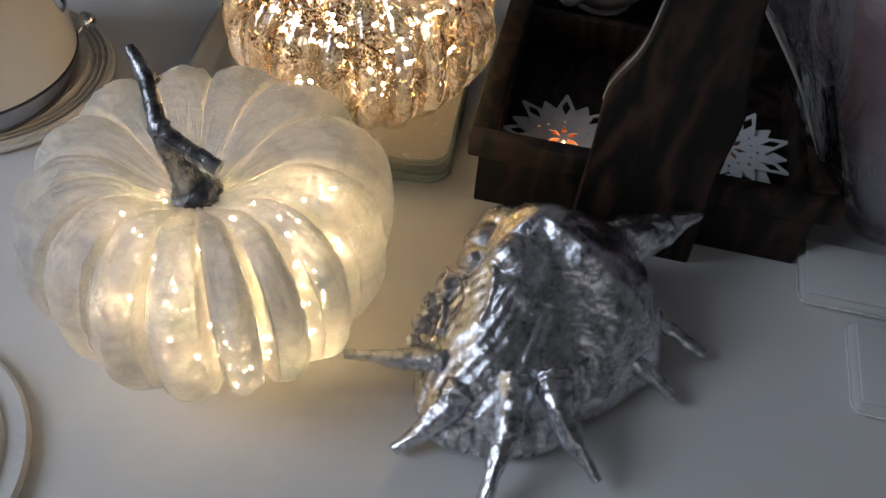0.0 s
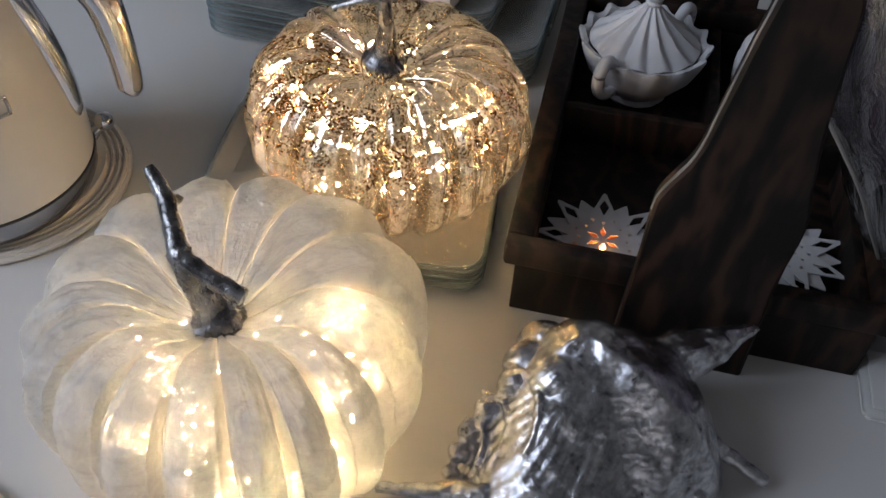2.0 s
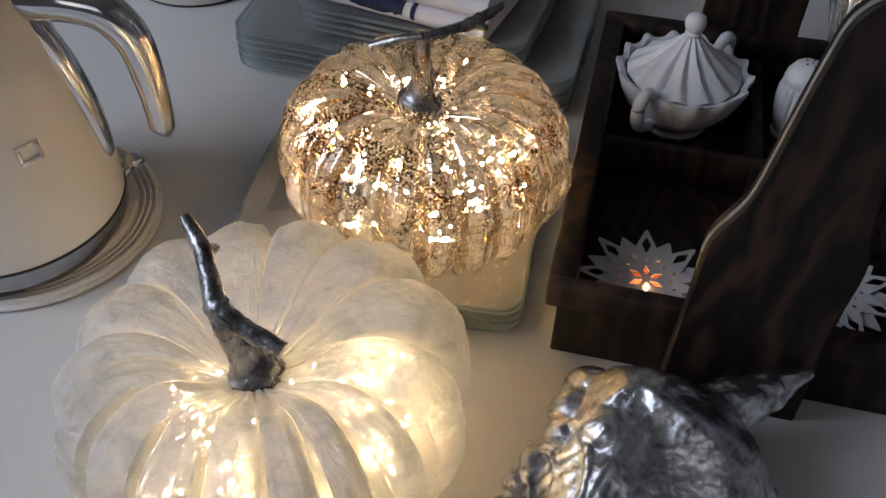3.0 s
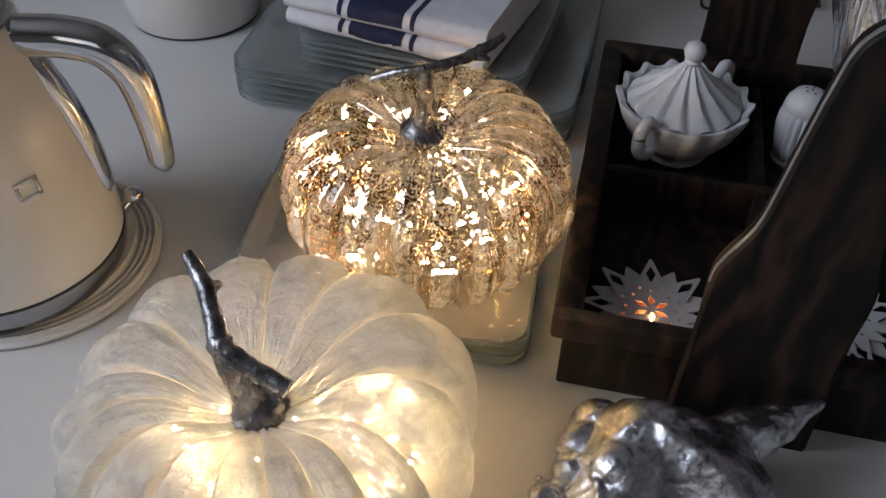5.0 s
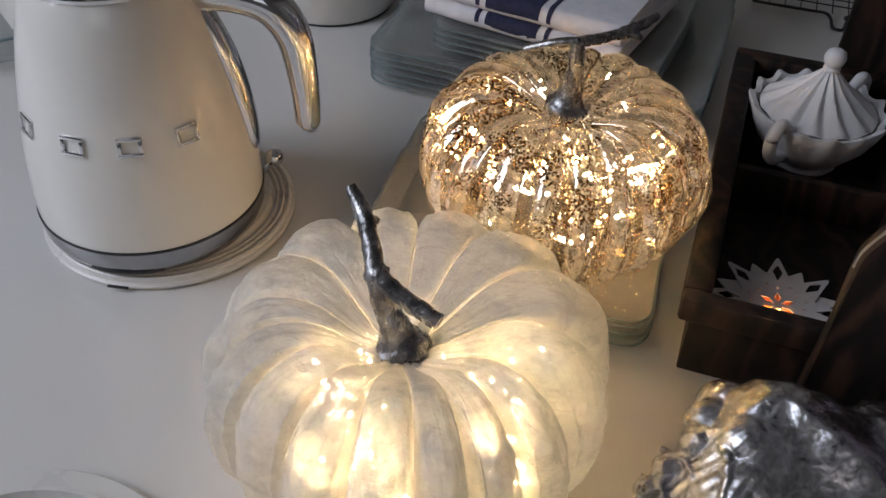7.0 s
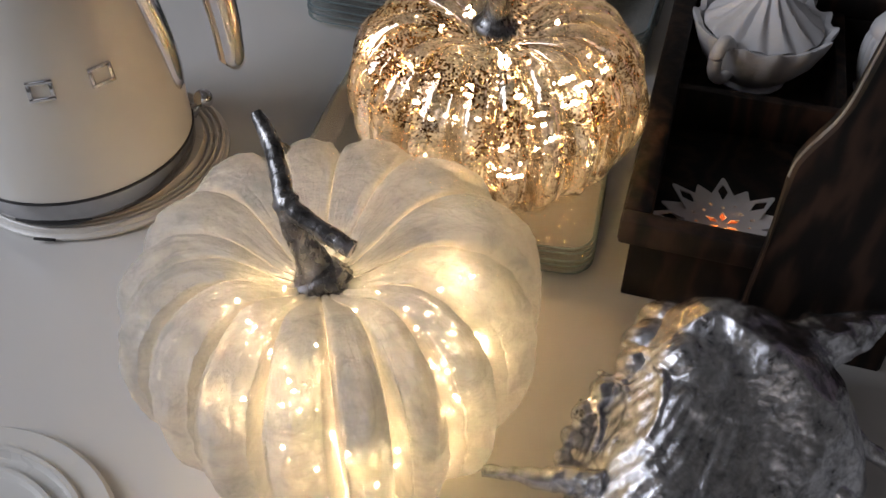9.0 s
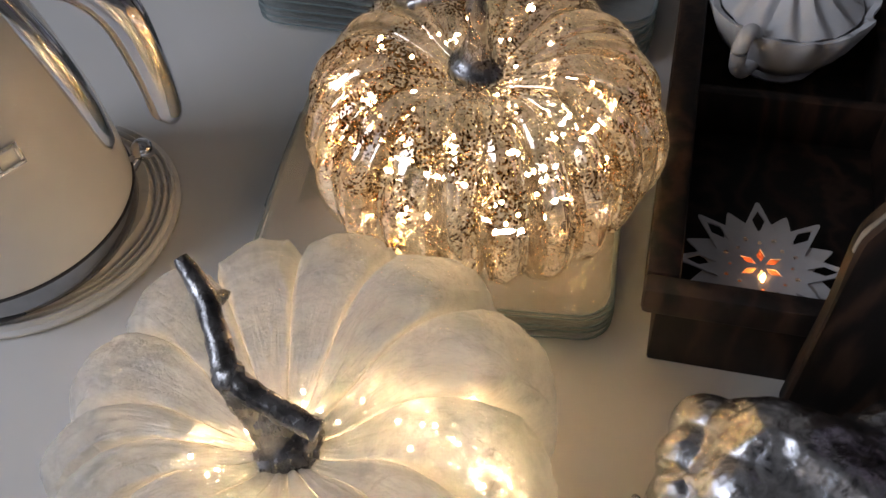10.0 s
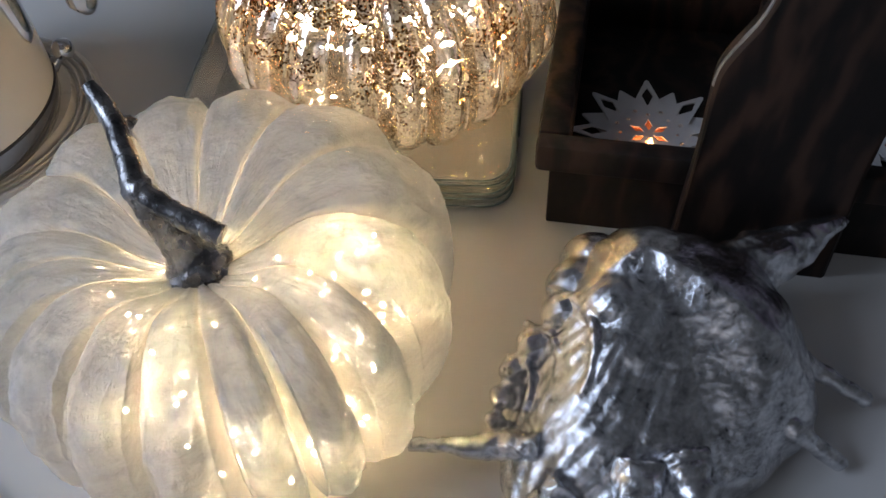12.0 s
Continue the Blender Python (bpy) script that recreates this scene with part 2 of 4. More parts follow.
def mercury_glass():
    """Silvered glass whose mirror coat has broken up into specks, amber where it is thin."""
    m, nt, p = material("mercury_glass")
    nt.nodes.remove(p)
    vec = coords(nt)
    mirror, clear, rf, tp = (nt.nodes.new("ShaderNodeBsdf" + k) for k in ("Glossy", "Transparent", "Refraction", "Transparent"))
    tone = ramp(nt, noise_tex(nt, vec, 30.0, 4), [(0.35, (0.86, 0.79, 0.70)), (0.6, (0.97, 0.95, 0.91))])
    nt.links.new(tone, mirror.inputs["Color"])
    mirror.inputs["Roughness"].default_value = 0.05
    clear.inputs["Color"].default_value = (0.50, 0.32, 0.15, 1)
    tp.inputs["Color"].default_value = (0.96, 0.90, 0.78, 1)
    rf.inputs["Color"].default_value = (1.0, 0.93, 0.80, 1)
    rf.inputs["Roughness"].default_value, rf.inputs["IOR"].default_value = 0.02, 1.08
    pits = node(nt, "ShaderNodeTexVoronoi", Scale=620.0)
    nt.links.new(vec, pits.inputs["Vector"])
    crowd = ramp(nt, noise_tex(nt, vec, 34.0, 5, 0.65, 0.6), [(0.36, (0.0,) * 3), (0.60, (0.58,) * 3)])
    less = node(nt, "ShaderNodeMath")
    less.operation = "LESS_THAN"
    nt.links.new(pits.outputs["Distance"], less.inputs[0])
    nt.links.new(crowd, less.inputs[1])
    speck = less.outputs[0]
    thin = ramp(nt, noise_tex(nt, vec, 180.0, 5, 0.7, 0.5), [(0.40, (0.18,) * 3), (0.60, (0.66,) * 3)])
    coat = shader_mix(nt, thin, mirror.outputs[0], rf.outputs[0])
    glow = nt.nodes.new("ShaderNodeBsdfTranslucent")
    glow.inputs["Color"].default_value = (0.97, 0.88, 0.74, 1)
    coat = shader_mix(nt, 0.05, coat, glow.outputs[0])
    coat = shader_mix(nt, 0.13, coat, tp.outputs[0])
    full = shader_mix(nt, speck, coat, clear.outputs[0])
    nt.links.new(full, nt.nodes["Material Output"].inputs["Surface"])
    bump(nt, noise_tex(nt, vec, 95.0, 4, 0.55, 0.6), 1.0, 0.0007, [mirror.inputs["Normal"], rf.inputs["Normal"]])
    return m


MERCURY = mercury_glass()


def silver_leaf():
    m, nt, p = material("silver_leaf")
    vec = coords(nt)
    fac = noise_tex(nt, vec, 120.0, 7, 0.7, 0.4)
    nt.links.new(ramp(nt, fac, [(0.30, (0.05, 0.05, 0.055)), (0.40, (0.46, 0.47, 0.50)), (0.60, (0.84, 0.85, 0.89))]), p.inputs["Base Color"])
    p.inputs["Metallic"].default_value = 1.0
    r = nt.nodes.new("ShaderNodeMapRange")
    r.inputs["To Min"].default_value, r.inputs["To Max"].default_value = 0.32, 0.17
    nt.links.new(fac, r.inputs["Value"])
    nt.links.new(r.outputs["Result"], p.inputs["Roughness"])
    bump(nt, noise_tex(nt, vec, 260.0, 6, 0.65, 0.6), 1.0, 0.0005, [p.inputs["Normal"]])
    return m


SILVER = silver_leaf()


def glowing(name, colour, strength):
    m, nt, p = material(name)
    p.inputs["Base Color"].default_value = (*colour, 1)
    p.inputs["Emission Color"].default_value = (*colour, 1)
    p.inputs["Emission Strength"].default_value = strength
    return m


BULB = glowing("warm_led", (1.0, 0.71, 0.36), 520.0)
GOLD_BULB = glowing("warm_led_small", (1.0, 0.81, 0.54), 500.0)
FLAME = glowing("candle_flame", (1.0, 0.50, 0.18), 14.0)
# wax colour carries the orange-red of the candle glow
WAX = grained("glow_tinted_wax", [(0.66, 0.26, 0.14), (0.80, 0.38, 0.22)], (0.3, 0.45), 60.0, bump_m=0.0003)

# ---- mesh helpers ----


def thing(name, m, label, category, group="", kind=""):
    ob = new(name)
    ob.matrix_world = m
    ob.empty_display_size = 0.02
    return tagged(ob, label, category, group, kind)


def part(name, bm, mat, parent=None, label="", smooth=True, sharp=40):
    me = bpy.data.meshes.new(name)
    bm.to_mesh(me)
    bm.free()
    me.materials.append(mat)
    if smooth:
        me.shade_smooth()
        me.set_sharp_from_angle(angle=radians(sharp))
    ob = new(name, me)
    ob.parent = parent
    return tagged(ob, label)


def box(x0, y0, z0, x1, y1, z1, bevel=0.0, seg=2, bm=None):
    bm = bm or bmesh.new()
    m = Matrix.Translation(((x0 + x1) / 2, (y0 + y1) / 2, (z0 + z1) / 2)) @ Matrix.Diagonal((x1 - x0, y1 - y0, z1 - z0, 1))
    vs = bmesh.ops.create_cube(bm, size=1, matrix=m)["verts"]
    if bevel:
        es = list({e for v in vs for e in v.link_edges})
        bmesh.ops.bevel(bm, geom=es, offset=bevel, segments=seg, affect="EDGES", profile=0.5)
    return bm


def revolve(profile, seg=64, bm=None, shape=None):
    """A turned form from (r, z) pairs; shape(angle, r, z) may move each ring's point to another (r, z)."""
    bm = bm or bmesh.new()
    rings = []
    for r, z in profile:
        if r < 1e-6:
            rings.append([bm.verts.new((0, 0, z))])
            continue
        ring = []
        for i in range(seg):
            a = 2 * math.pi * i / seg
            rr, zz = shape(a, r, z) if shape else (r, z)
            ring.append(bm.verts.new((rr * math.cos(a), rr * math.sin(a), zz)))
        rings.append(ring)
    for lo, hi in zip(rings, rings[1:]):
        for i in range(seg):
            j = (i + 1) % seg
            if len(lo) == 1 and len(hi) > 1:
                bm.faces.new((lo[0], hi[j], hi[i]))
            elif len(hi) == 1 and len(lo) > 1:
                bm.faces.new((lo[i], lo[j], hi[0]))
            elif len(lo) > 1:
                bm.faces.new((lo[i], lo[j], hi[j], hi[i]))
    bmesh.ops.recalc_face_normals(bm, faces=bm.faces)
    return bm


def spline(points, n):
    """Points along a smooth curve through the given ones (Catmull-Rom)."""
    pts = [Vector(p) for p in points]
    pts = [2 * pts[0] - pts[1], *pts, 2 * pts[-1] - pts[-2]]
    out = []
    for i in range(1, len(pts) - 2):
        a, b, c, d = pts[i - 1 : i + 3]
        for k in range(n):
            t = k / n
            out.append(0.5 * ((2 * b) + (c - a) * t + (2 * a - 5 * b + 4 * c - d) * t * t + (3 * b - a - 3 * c + d) * t**3))
    return [*out, pts[-2]]


def tube(points, radii, seg=12, n=6, bm=None, flat=1.0, rough=0.0, side=(0, 0, 1)):
    """A tapered tube along a smooth curve; flat squeezes it across the direction side; rough makes it uneven."""
    bm = bm or bmesh.new()
    path = spline(points, n)
    rads = [r.x for r in spline([(r, 0, 0) for r in radii], n)]
    rings, up = [], Vector(side)
    for i, (p, r) in enumerate(zip(path, rads)):
        way = (path[min(i + 1, len(path) - 1)] - path[max(i - 1, 0)]).normalized()
        u = (up - way * up.dot(way)).normalized() if abs(up.dot(way)) < 0.98 else way.orthogonal().normalized()
        v = way.cross(u)
        ring = []
        for k in range(seg):
            a = 2 * math.pi * k / seg
            q = p + (u * math.cos(a) * flat + v * math.sin(a)) * r
            if rough:
                q += (q - p) * rough * (noise.noise(q * 150) + 0.6 * noise.noise(q * 420))
            ring.append(bm.verts.new(q))
        rings.append(ring)
    for lo, hi in zip(rings, rings[1:]):
        for k in range(seg):
            j = (k + 1) % seg
            bm.faces.new((lo[k], lo[j], hi[j], hi[k]))
    bm.faces.new(rings[0][::-1])
    bm.faces.new(rings[-1])
    return bm


def prism(outline, z0, z1, bm=None):
    """A flat piece from an outline in x and y."""
    bm = bm or bmesh.new()
    lo, hi = [bm.verts.new((x, y, z0)) for x, y in outline], [bm.verts.new((x, y, z1)) for x, y in outline]
    for i in range(len(lo)):
        j = (i + 1) % len(lo)
        bm.faces.new((lo[i], lo[j], hi[j], hi[i]))
    bm.faces.new(hi), bm.faces.new(lo[::-1])
    bmesh.ops.recalc_face_normals(bm, faces=bm.faces)
    return bm


def moved(bm, m):
    bmesh.ops.transform(bm, matrix=m, verts=bm.verts)
    return bm


# ---- the room ----
def setting(name, bm, mat, label, category):
    return tagged(part(name, bm, mat, None, "", False), label, category, "", "structure")


setting("floor", box(-1.5, -2.1, -0.95, 1.9, 1.75, -0.9), FLOORING, "brown wooden floor below the counter", "floor")
setting("ceiling", box(-1.5, -2.1, 1.55, 1.9, 1.75, 1.6), WALL, "plain off-white ceiling", "ceiling")
setting("wall_north", box(-1.5, 1.65, -0.9, 1.9, 1.75, 1.55), WALL, "plain painted wall behind the counter", "wall")
setting("wall_east", box(1.8, -2.0, -0.9, 1.9, 1.65, 1.55), WALL, "plain painted wall", "wall")


def wall_with_opening(name, length, o0, o1, z0, z1, m, label):
    bm = box(0, 0, -0.9, o0, 0.1, 1.55)
    box(o1, 0, -0.9, length, 0.1, 1.55, bm=bm)
    box(o0, 0, -0.9, o1, 0.1, z0, bm=bm)
    box(o0, 0, z1, o1, 0.1, 1.55, bm=bm)
    return setting(name, moved(bm, m), WALL, label, "wall")


wall_with_opening("wall_west", 3.65, 1.42, 2.42, 0.45, 1.45, pose(-1.4, -2.0, 0, 0, 0, 90), "unseen painted wall with an opening for light")
# opening behind the camera is made up to go with the fill lamp
wall_with_opening("wall_south", 3.2, 1.0, 2.2, 0.6, 1.4, pose(-1.4, -2.1, 0), "unseen painted wall with an opening for light")
setting("counter", box(-1.39, -0.55, -0.04, 1.3, 1.64, 0.0, 0.003), COUNTER, "smooth white laminate counter top", "counter")

# ---- the glass pumpkins ----


def pumpkin_skin(radius, low, crown, dip, lobes, groove, seed, flat=2.3, wide=0.9, hollow=(0, 0), folds=1.0, grooves=(), crinkle=0.0):
    """A ribbed pumpkin: low and crown are its lowest and highest z, dip the depth of the hollow round the stem."""
    rng = random.Random(seed)
    widths = [rng.uniform(0.72, 1.28) for _ in range(lobes)]
    if grooves:
        widths = [(b - a) % 360 for a, b in zip(grooves, (*grooves[1:], grooves[0]))]
    total = sum(widths)
    sizes = [rng.uniform(0.965, 1.02) for _ in range(lobes)]
    angles, lobe_of, across = [], [], []
    start, step = (grooves[0] / 360 * total if grooves else 0.0), 26
    for k, w in enumerate(widths):
        for i in range(step):
            angles.append(2 * math.pi * (start + w * i / step) / total)
            lobe_of.append(k)
            across.append(i / step)
        start += w
    bm, rings = bmesh.new(), []
    rows = 110
    mid, half = (low + crown) / 2, (crown - low) / 2
    for r in range(rows + 1):
        s = math.pi * (0.02 + 0.96 * r / rows)
        sn, cs = math.sin(s), -math.cos(s)
        base_r = radius * sn**wide
        base_z = mid + half * math.copysign(abs(cs) ** (2 / flat), cs)
        ring = []
        for a, k, u in zip(angles, lobe_of, across):
            arch = math.sqrt(max(0.0, 1 - (2 * u - 1) ** 2))
            lean = sn**0.6
            fold = 0.016 * (math.exp(-(((u - 0.14) / 0.035) ** 2)) + math.exp(-(((u - 0.88) / 0.03) ** 2))) * folds
            rr = base_r * (1 - groove * (1 - arch) * lean + fold * lean) * (1 + (sizes[k] - 1) * sn)
            z = base_z
            if cs > 0:
                near = math.exp(-((base_r / (0.42 * radius)) ** 2))
                z -= dip * near + 0.35 * groove * radius * (1 - arch) * lean * cs
            else:
                z += 0.012 * math.exp(-((base_r / (0.5 * radius)) ** 2))
            pull = math.exp(-((base_r / (0.5 * radius)) ** 2)) if cs > 0 else 0.0
            x, y = rr * math.cos(a) + hollow[0] * pull, rr * math.sin(a) + hollow[1] * pull
            wob = 0.0016 * noise.noise(Vector((x, y, z)) * 38 + Vector((seed, 0, 0)))
            if crinkle:
                spot = Vector((x, y, z))
                wob += crinkle * (noise.noise(spot * 120) + 0.8 * noise.noise(spot * 260) + 0.9 * noise.noise(Vector((k * 3.1 + u * 5, s * 2.4, seed))))
            ring.append(bm.verts.new((x * (1 + wob / radius), y * (1 + wob / radius), z + wob * 0.5)))
        rings.append(ring)
    n = len(angles)
    uv = bm.loops.layers.uv.new("ribs")
    for r, (lo, hi) in enumerate(zip(rings, rings[1:])):
        for i in range(n):
            j = (i + 1) % n
            f = bm.faces.new((lo[i], lo[j], hi[j], hi[i]))
            for loop, (du, dv) in zip(f.loops, ((0, 0), (1, 0), (1, 1), (0, 1))):
                loop[uv].uv = ((i + du) / step, (r + dv) / rows)
    bm.faces.new(rings[0][::-1])
    bm.faces.new(rings[-1])
    return bm


def bulb_mesh(mat):
    bm = bmesh.new()
    bmesh.ops.create_icosphere(bm, subdivisions=1, radius=0.0012)
    me = bpy.data.meshes.new("bulb")
    bm.to_mesh(me)
    bm.free()
    me.materials.append(mat)
    return me


BULB_MESH, GOLD_BULB_MESH = bulb_mesh(BULB), bulb_mesh(GOLD_BULB)


def light_string(name, m, places, label, bulb=BULB_MESH):
    """Small glowing bulbs along a wire."""
    string = thing(name, m, label, "string lights")
    wire = tube(places, [0.0004] * len(places), 5, 3)
    part("wire", wire, PEWTER, string, "thin silver wire")
    for p in places:
        b = new("bulb", bulb)
        b.parent, b.location = string, Vector(p) + Vector((0, 0, 0.0022))
    return string


# where the grooves between its ribs run, in degrees round the stem
W_GROOVES = (-139, -117, -97, -77, -61, -46, -28, 4, 38, 70, 99, 128, 157, 186, 202)
W_AT, W_R = (-0.1327, 0.3498), 0.1070
white = thing("glass_pumpkin", pose(*W_AT, 0), "white pearly ribbed glass pumpkin lit from inside, on the counter", "pumpkin", "glass pumpkins")
part("skin", pumpkin_skin(W_R, 0.0, 0.1450, 0.034, len(W_GROOVES), 0.235, 3, 2.55, 0.79, (-0.002, -0.015), 1.8, W_GROOVES, 0.0012), FROSTED, white, "frosted crackle glass")
stem = tube([(-0.0008, -0.0158, 0.0990), (-0.0018, -0.0158, 0.1120), (-0.0048, -0.0148, 0.1220), (-0.0098, -0.0148, 0.1380), (-0.0143, -0.0138, 0.1570), (-0.0208, 0.0012, 0.1660), (-0.0278, 0.0132, 0.1720), (-0.0350, 0.0207, 0.1795)],
            [0.0125, 0.0142, 0.0086, 0.0062, 0.0050, 0.0044, 0.0042, 0.0026], 18, 10, rough=0.17)
stem_w = part("stem", stem, PEWTER, white, "cast pewter branch stem", sharp=75)
part("twig", tube([(-0.0143, -0.0138, 0.1560), (-0.0008, -0.0198, 0.1510), (0.0182, -0.0270, 0.1450)], [0.0052, 0.0047, 0.0042], 12, 8, rough=0.17), PEWTER, stem_w, sharp=75)
part("thorn", tube([(-0.0248, 0.0112, 0.1680), (-0.0223, 0.0162, 0.1640), (-0.0203, 0.0187, 0.1625)], [0.0040, 0.0024, 0.0006], 8, 4, rough=0.4), PEWTER, stem_w, sharp=75)
part("knot", tube([(-0.0183, -0.0133, 0.1540), (-0.0143, -0.0138, 0.1570), (-0.0103, -0.0158, 0.1585)], [0.0038, 0.0064, 0.0040], 10, 4, rough=0.4), PEWTER, stem_w, sharp=75)
rng = random.Random(11)
places = []
for i in range(40):
    a = i * 2.4 + rng.uniform(-0.3, 0.3)
    k = 0.50 + 0.42 * rng.random()
    z = 0.016 + 0.070 * rng.random()
    x, y = 0.076 * k * math.cos(a) + 0.017, 0.076 * k * math.sin(a) - 0.012
    places.append((x, y, z))
light_string("fairy_lights", pose(*W_AT, 0), places, "warm white wire string lights inside the white pumpkin")

PLATE_TOP = 0.0265
G_AT, G_R = (-0.0717, 0.5425), 0.0965
gold = thing("glass_pumpkin", pose(*G_AT, PLATE_TOP), "gold speckled mercury glass pumpkin lit from inside, on square plates", "pumpkin", "glass pumpkins")
part("skin", pumpkin_skin(G_R, 0.0, 0.1310, 0.021, 20, 0.23, 8, 2.3, 0.82, (-0.0008, -0.0165), 2.4, (), 0.0003), MERCURY, gold, "speckled mercury glass")
gstem = tube([(-0.0008, -0.0165, 0.1070), (-0.0008, -0.0165, 0.1170), (0.0000, -0.0175, 0.1250), (0.0010, -0.0205, 0.1400), (0.0004, -0.0245, 0.1560), (0.0004, -0.0255, 0.1665)],
             [0.0095, 0.0148, 0.0092, 0.0058, 0.0048, 0.0042], 14, 8, rough=0.12)
gs = part("stem", gstem, PEWTER, gold, "cast pewter branch stem", sharp=75)
part("twig", tube([(0.0004, -0.0245, 0.1650), (-0.0128, -0.0245, 0.1625), (-0.0298, -0.0222, 0.1556)], [0.0036, 0.0031, 0.0027], 10, 8, rough=0.12), PEWTER, gs, sharp=75)
part("twig", tube([(0.0004, -0.0245, 0.1650), (0.0172, -0.0165, 0.1665), (0.0302, -0.0075, 0.1680), (0.0442, 0.0025, 0.1740)], [0.0036, 0.0031, 0.0038, 0.0020], 10, 8, rough=0.3), PEWTER, gs, sharp=75)
part("twig", tube([(0.0272, -0.0095, 0.1680), (0.0322, -0.0095, 0.1660), (0.0362, -0.0085, 0.1640)], [0.0036, 0.0028, 0.0018], 8, 5, rough=0.3), PEWTER, gs, sharp=75)
rng = random.Random(5)
places = []
for i in range(68):
    a = i * 2.4 + rng.uniform(-0.3, 0.3)
    k = 0.45 + 0.5 * rng.random()
    z = 0.012 + 0.090 * rng.random()
    places.append((0.076 * k * math.cos(a), 0.076 * k * math.sin(a) - 0.004, z))
light_string("fairy_lights", pose(*G_AT, PLATE_TOP), places, "warm white wire string lights inside the gold pumpkin", GOLD_BULB_MESH)

# ---- square glass plates ----


def rounded_square(size, corner, bow=0.0, n=6):
    h, out = size / 2, []
    for k, (sx, sy) in enumerate(((1, 1), (-1, 1), (-1, -1), (1, -1))):
        for i in range(n + 1):
            a = math.pi / 2 * (k + i / n)
            out.append((sx * (h - corner) + corner * math.cos(a), sy * (h - corner) + corner * math.sin(a)))
        m = math.pi / 2 * (k + 1)
        for f in (-0.5, 0.0, 0.5):
            along, far = f * (h - corner) * 1.0, h + bow * (1 - (f * 1.0) ** 2)
            c, s = math.cos(m), math.sin(m)
            out.append((c * far + s * along * 1.0, s * far - c * along * 1.0))
    return out


def plate_mesh(size, corner, thick, rise):
    """A square plate: a flat floor, and a rim that rises to a rounded edge."""
    bm, rings = bmesh.new(), []
    edge = rounded_square(size, corner, size * 0.012)
    for f, z in ((0.0, 0.0006), (0.55, 0.0006), (0.83, 0.0006), (0.91, rise * 0.45), (0.985, rise), (1.0, rise + thick * 0.3), (1.0, rise + thick * 0.75), (0.985, rise + thick),
                 (0.91, rise * 0.45 + thick), (0.84, 0.0006 + thick), (0.5, 0.0006 + thick), (0.0, 0.0006 + thick)):
        rings.append([bm.verts.new((x * f, y * f, z)) for x, y in edge] if f else [bm.verts.new((0, 0, z))])
    n = len(edge)
    for r, (lo, hi) in enumerate(zip(rings, rings[1:])):
        for i in range(n):
            j = (i + 1) % n
            if len(lo) == 1:
                bm.faces.new((lo[0], hi[j], hi[i]))
            elif len(hi) == 1:
                bm.faces.new((lo[i], lo[j], hi[0]))
            else:
                bm.faces.new((lo[i], lo[j], hi[j], hi[i])).material_index = 1 if 4 <= r <= 5 else 0
    bmesh.ops.recalc_face_normals(bm, faces=bm.faces)
    return bm


def plate_stack(count, size, corner, gap, at, turn, label, group):
    first = part("square_plate", plate_mesh(size, corner, gap * 0.5, gap * 0.9), GLASS)
    first.data.materials.append(GLASS_EDGE)
    first.matrix_world = pose(*at, 0, 0, turn)
    tagged(first, label, "plate", group)
    rng = random.Random(int(size * 1000))
    for i in range(1, count):
        copy_thing(first, pose(at[0] + rng.uniform(-1, 1) * 0.0010, at[1] + rng.uniform(-1, 1) * 0.0010, at[2] + gap * i, 0, 0, turn + rng.uniform(-0.5, 0.5)))


plate_stack(5, 0.207, 0.018, 0.0056, (-0.0955, 0.5715, 0), -3.5, "square greenish glass side plate in a stack under the pumpkin", "plates under the pumpkin")
plate_stack(6, 0.304, 0.022, 0.0068, (-0.0910, 0.8770, 0), -9.5, "square greenish glass dinner plate in a stack on the counter", "dinner plates")
plate_stack(4, 0.205, 0.018, 0.0060, (-0.0850, 0.8350, 0.0415), -13.0, "square greenish glass side plate on the dinner plates", "side plates on dinner plates")

# ---- folded tea towels on the plates ----


def towel(at, turn, w, d, h, seed, label):
    t = thing("tea_towel", pose(*at, 0, 0, turn), label, "towel", "folded towels")
    rng = random.Random(seed)

    def sheet(x0, x1, z0, z1, y_front, lift, y_back):
        """A folded layer with a round front fold and a slightly wavy top."""
        bm = bmesh.new()
        prof = [(y_back, z0), (y_front + 0.004, z0)]
        for k in range(7):
            a = -math.pi / 2 - math.pi * k / 6
            prof.append((y_front + 0.004 + (z1 - z0) / 2 * math.cos(a) * 1.0, (z0 + z1) / 2 + (z1 - z0) / 2 * math.sin(a)))
        prof += [(y_front + 0.03, z1), (y_back * 0.5, z1), (y_back, z1)]
        nx, cols = 16, []
        for i in range(nx + 1):
            x = x0 + (x1 - x0) * i / nx
            cols.append([bm.verts.new((x, y + 0.0016 * noise.noise((x * 30, seed, z * 90)), z + lift + (0.0014 * noise.noise((x * 22, y * 22, seed)) if z > z0 else 0))) for y, z in prof])
        for a, b in zip(cols, cols[1:]):
            for k in range(len(prof)):
                j = (k + 1) % len(prof)
                bm.faces.new((a[k], b[k], b[j], a[j]))
        bm.faces.new(cols[0]), bm.faces.new(cols[-1][::-1])
        bmesh.ops.recalc_face_normals(bm, faces=bm.faces)
        return bm

    part("cloth", sheet(-w / 2, w / 2, 0, h, -d / 2, 0, d / 2), LINEN, t)
    for x0, x1 in ((-0.031, 0.019), (-0.041, -0.037), (0.026, 0.030)):
        part("stripe", sheet(x0, x1, 0.0008, h, -d / 2 - 0.0008, 0.0007, d / 2 - 0.001), NAVY, t, "navy woven stripe")
    return t


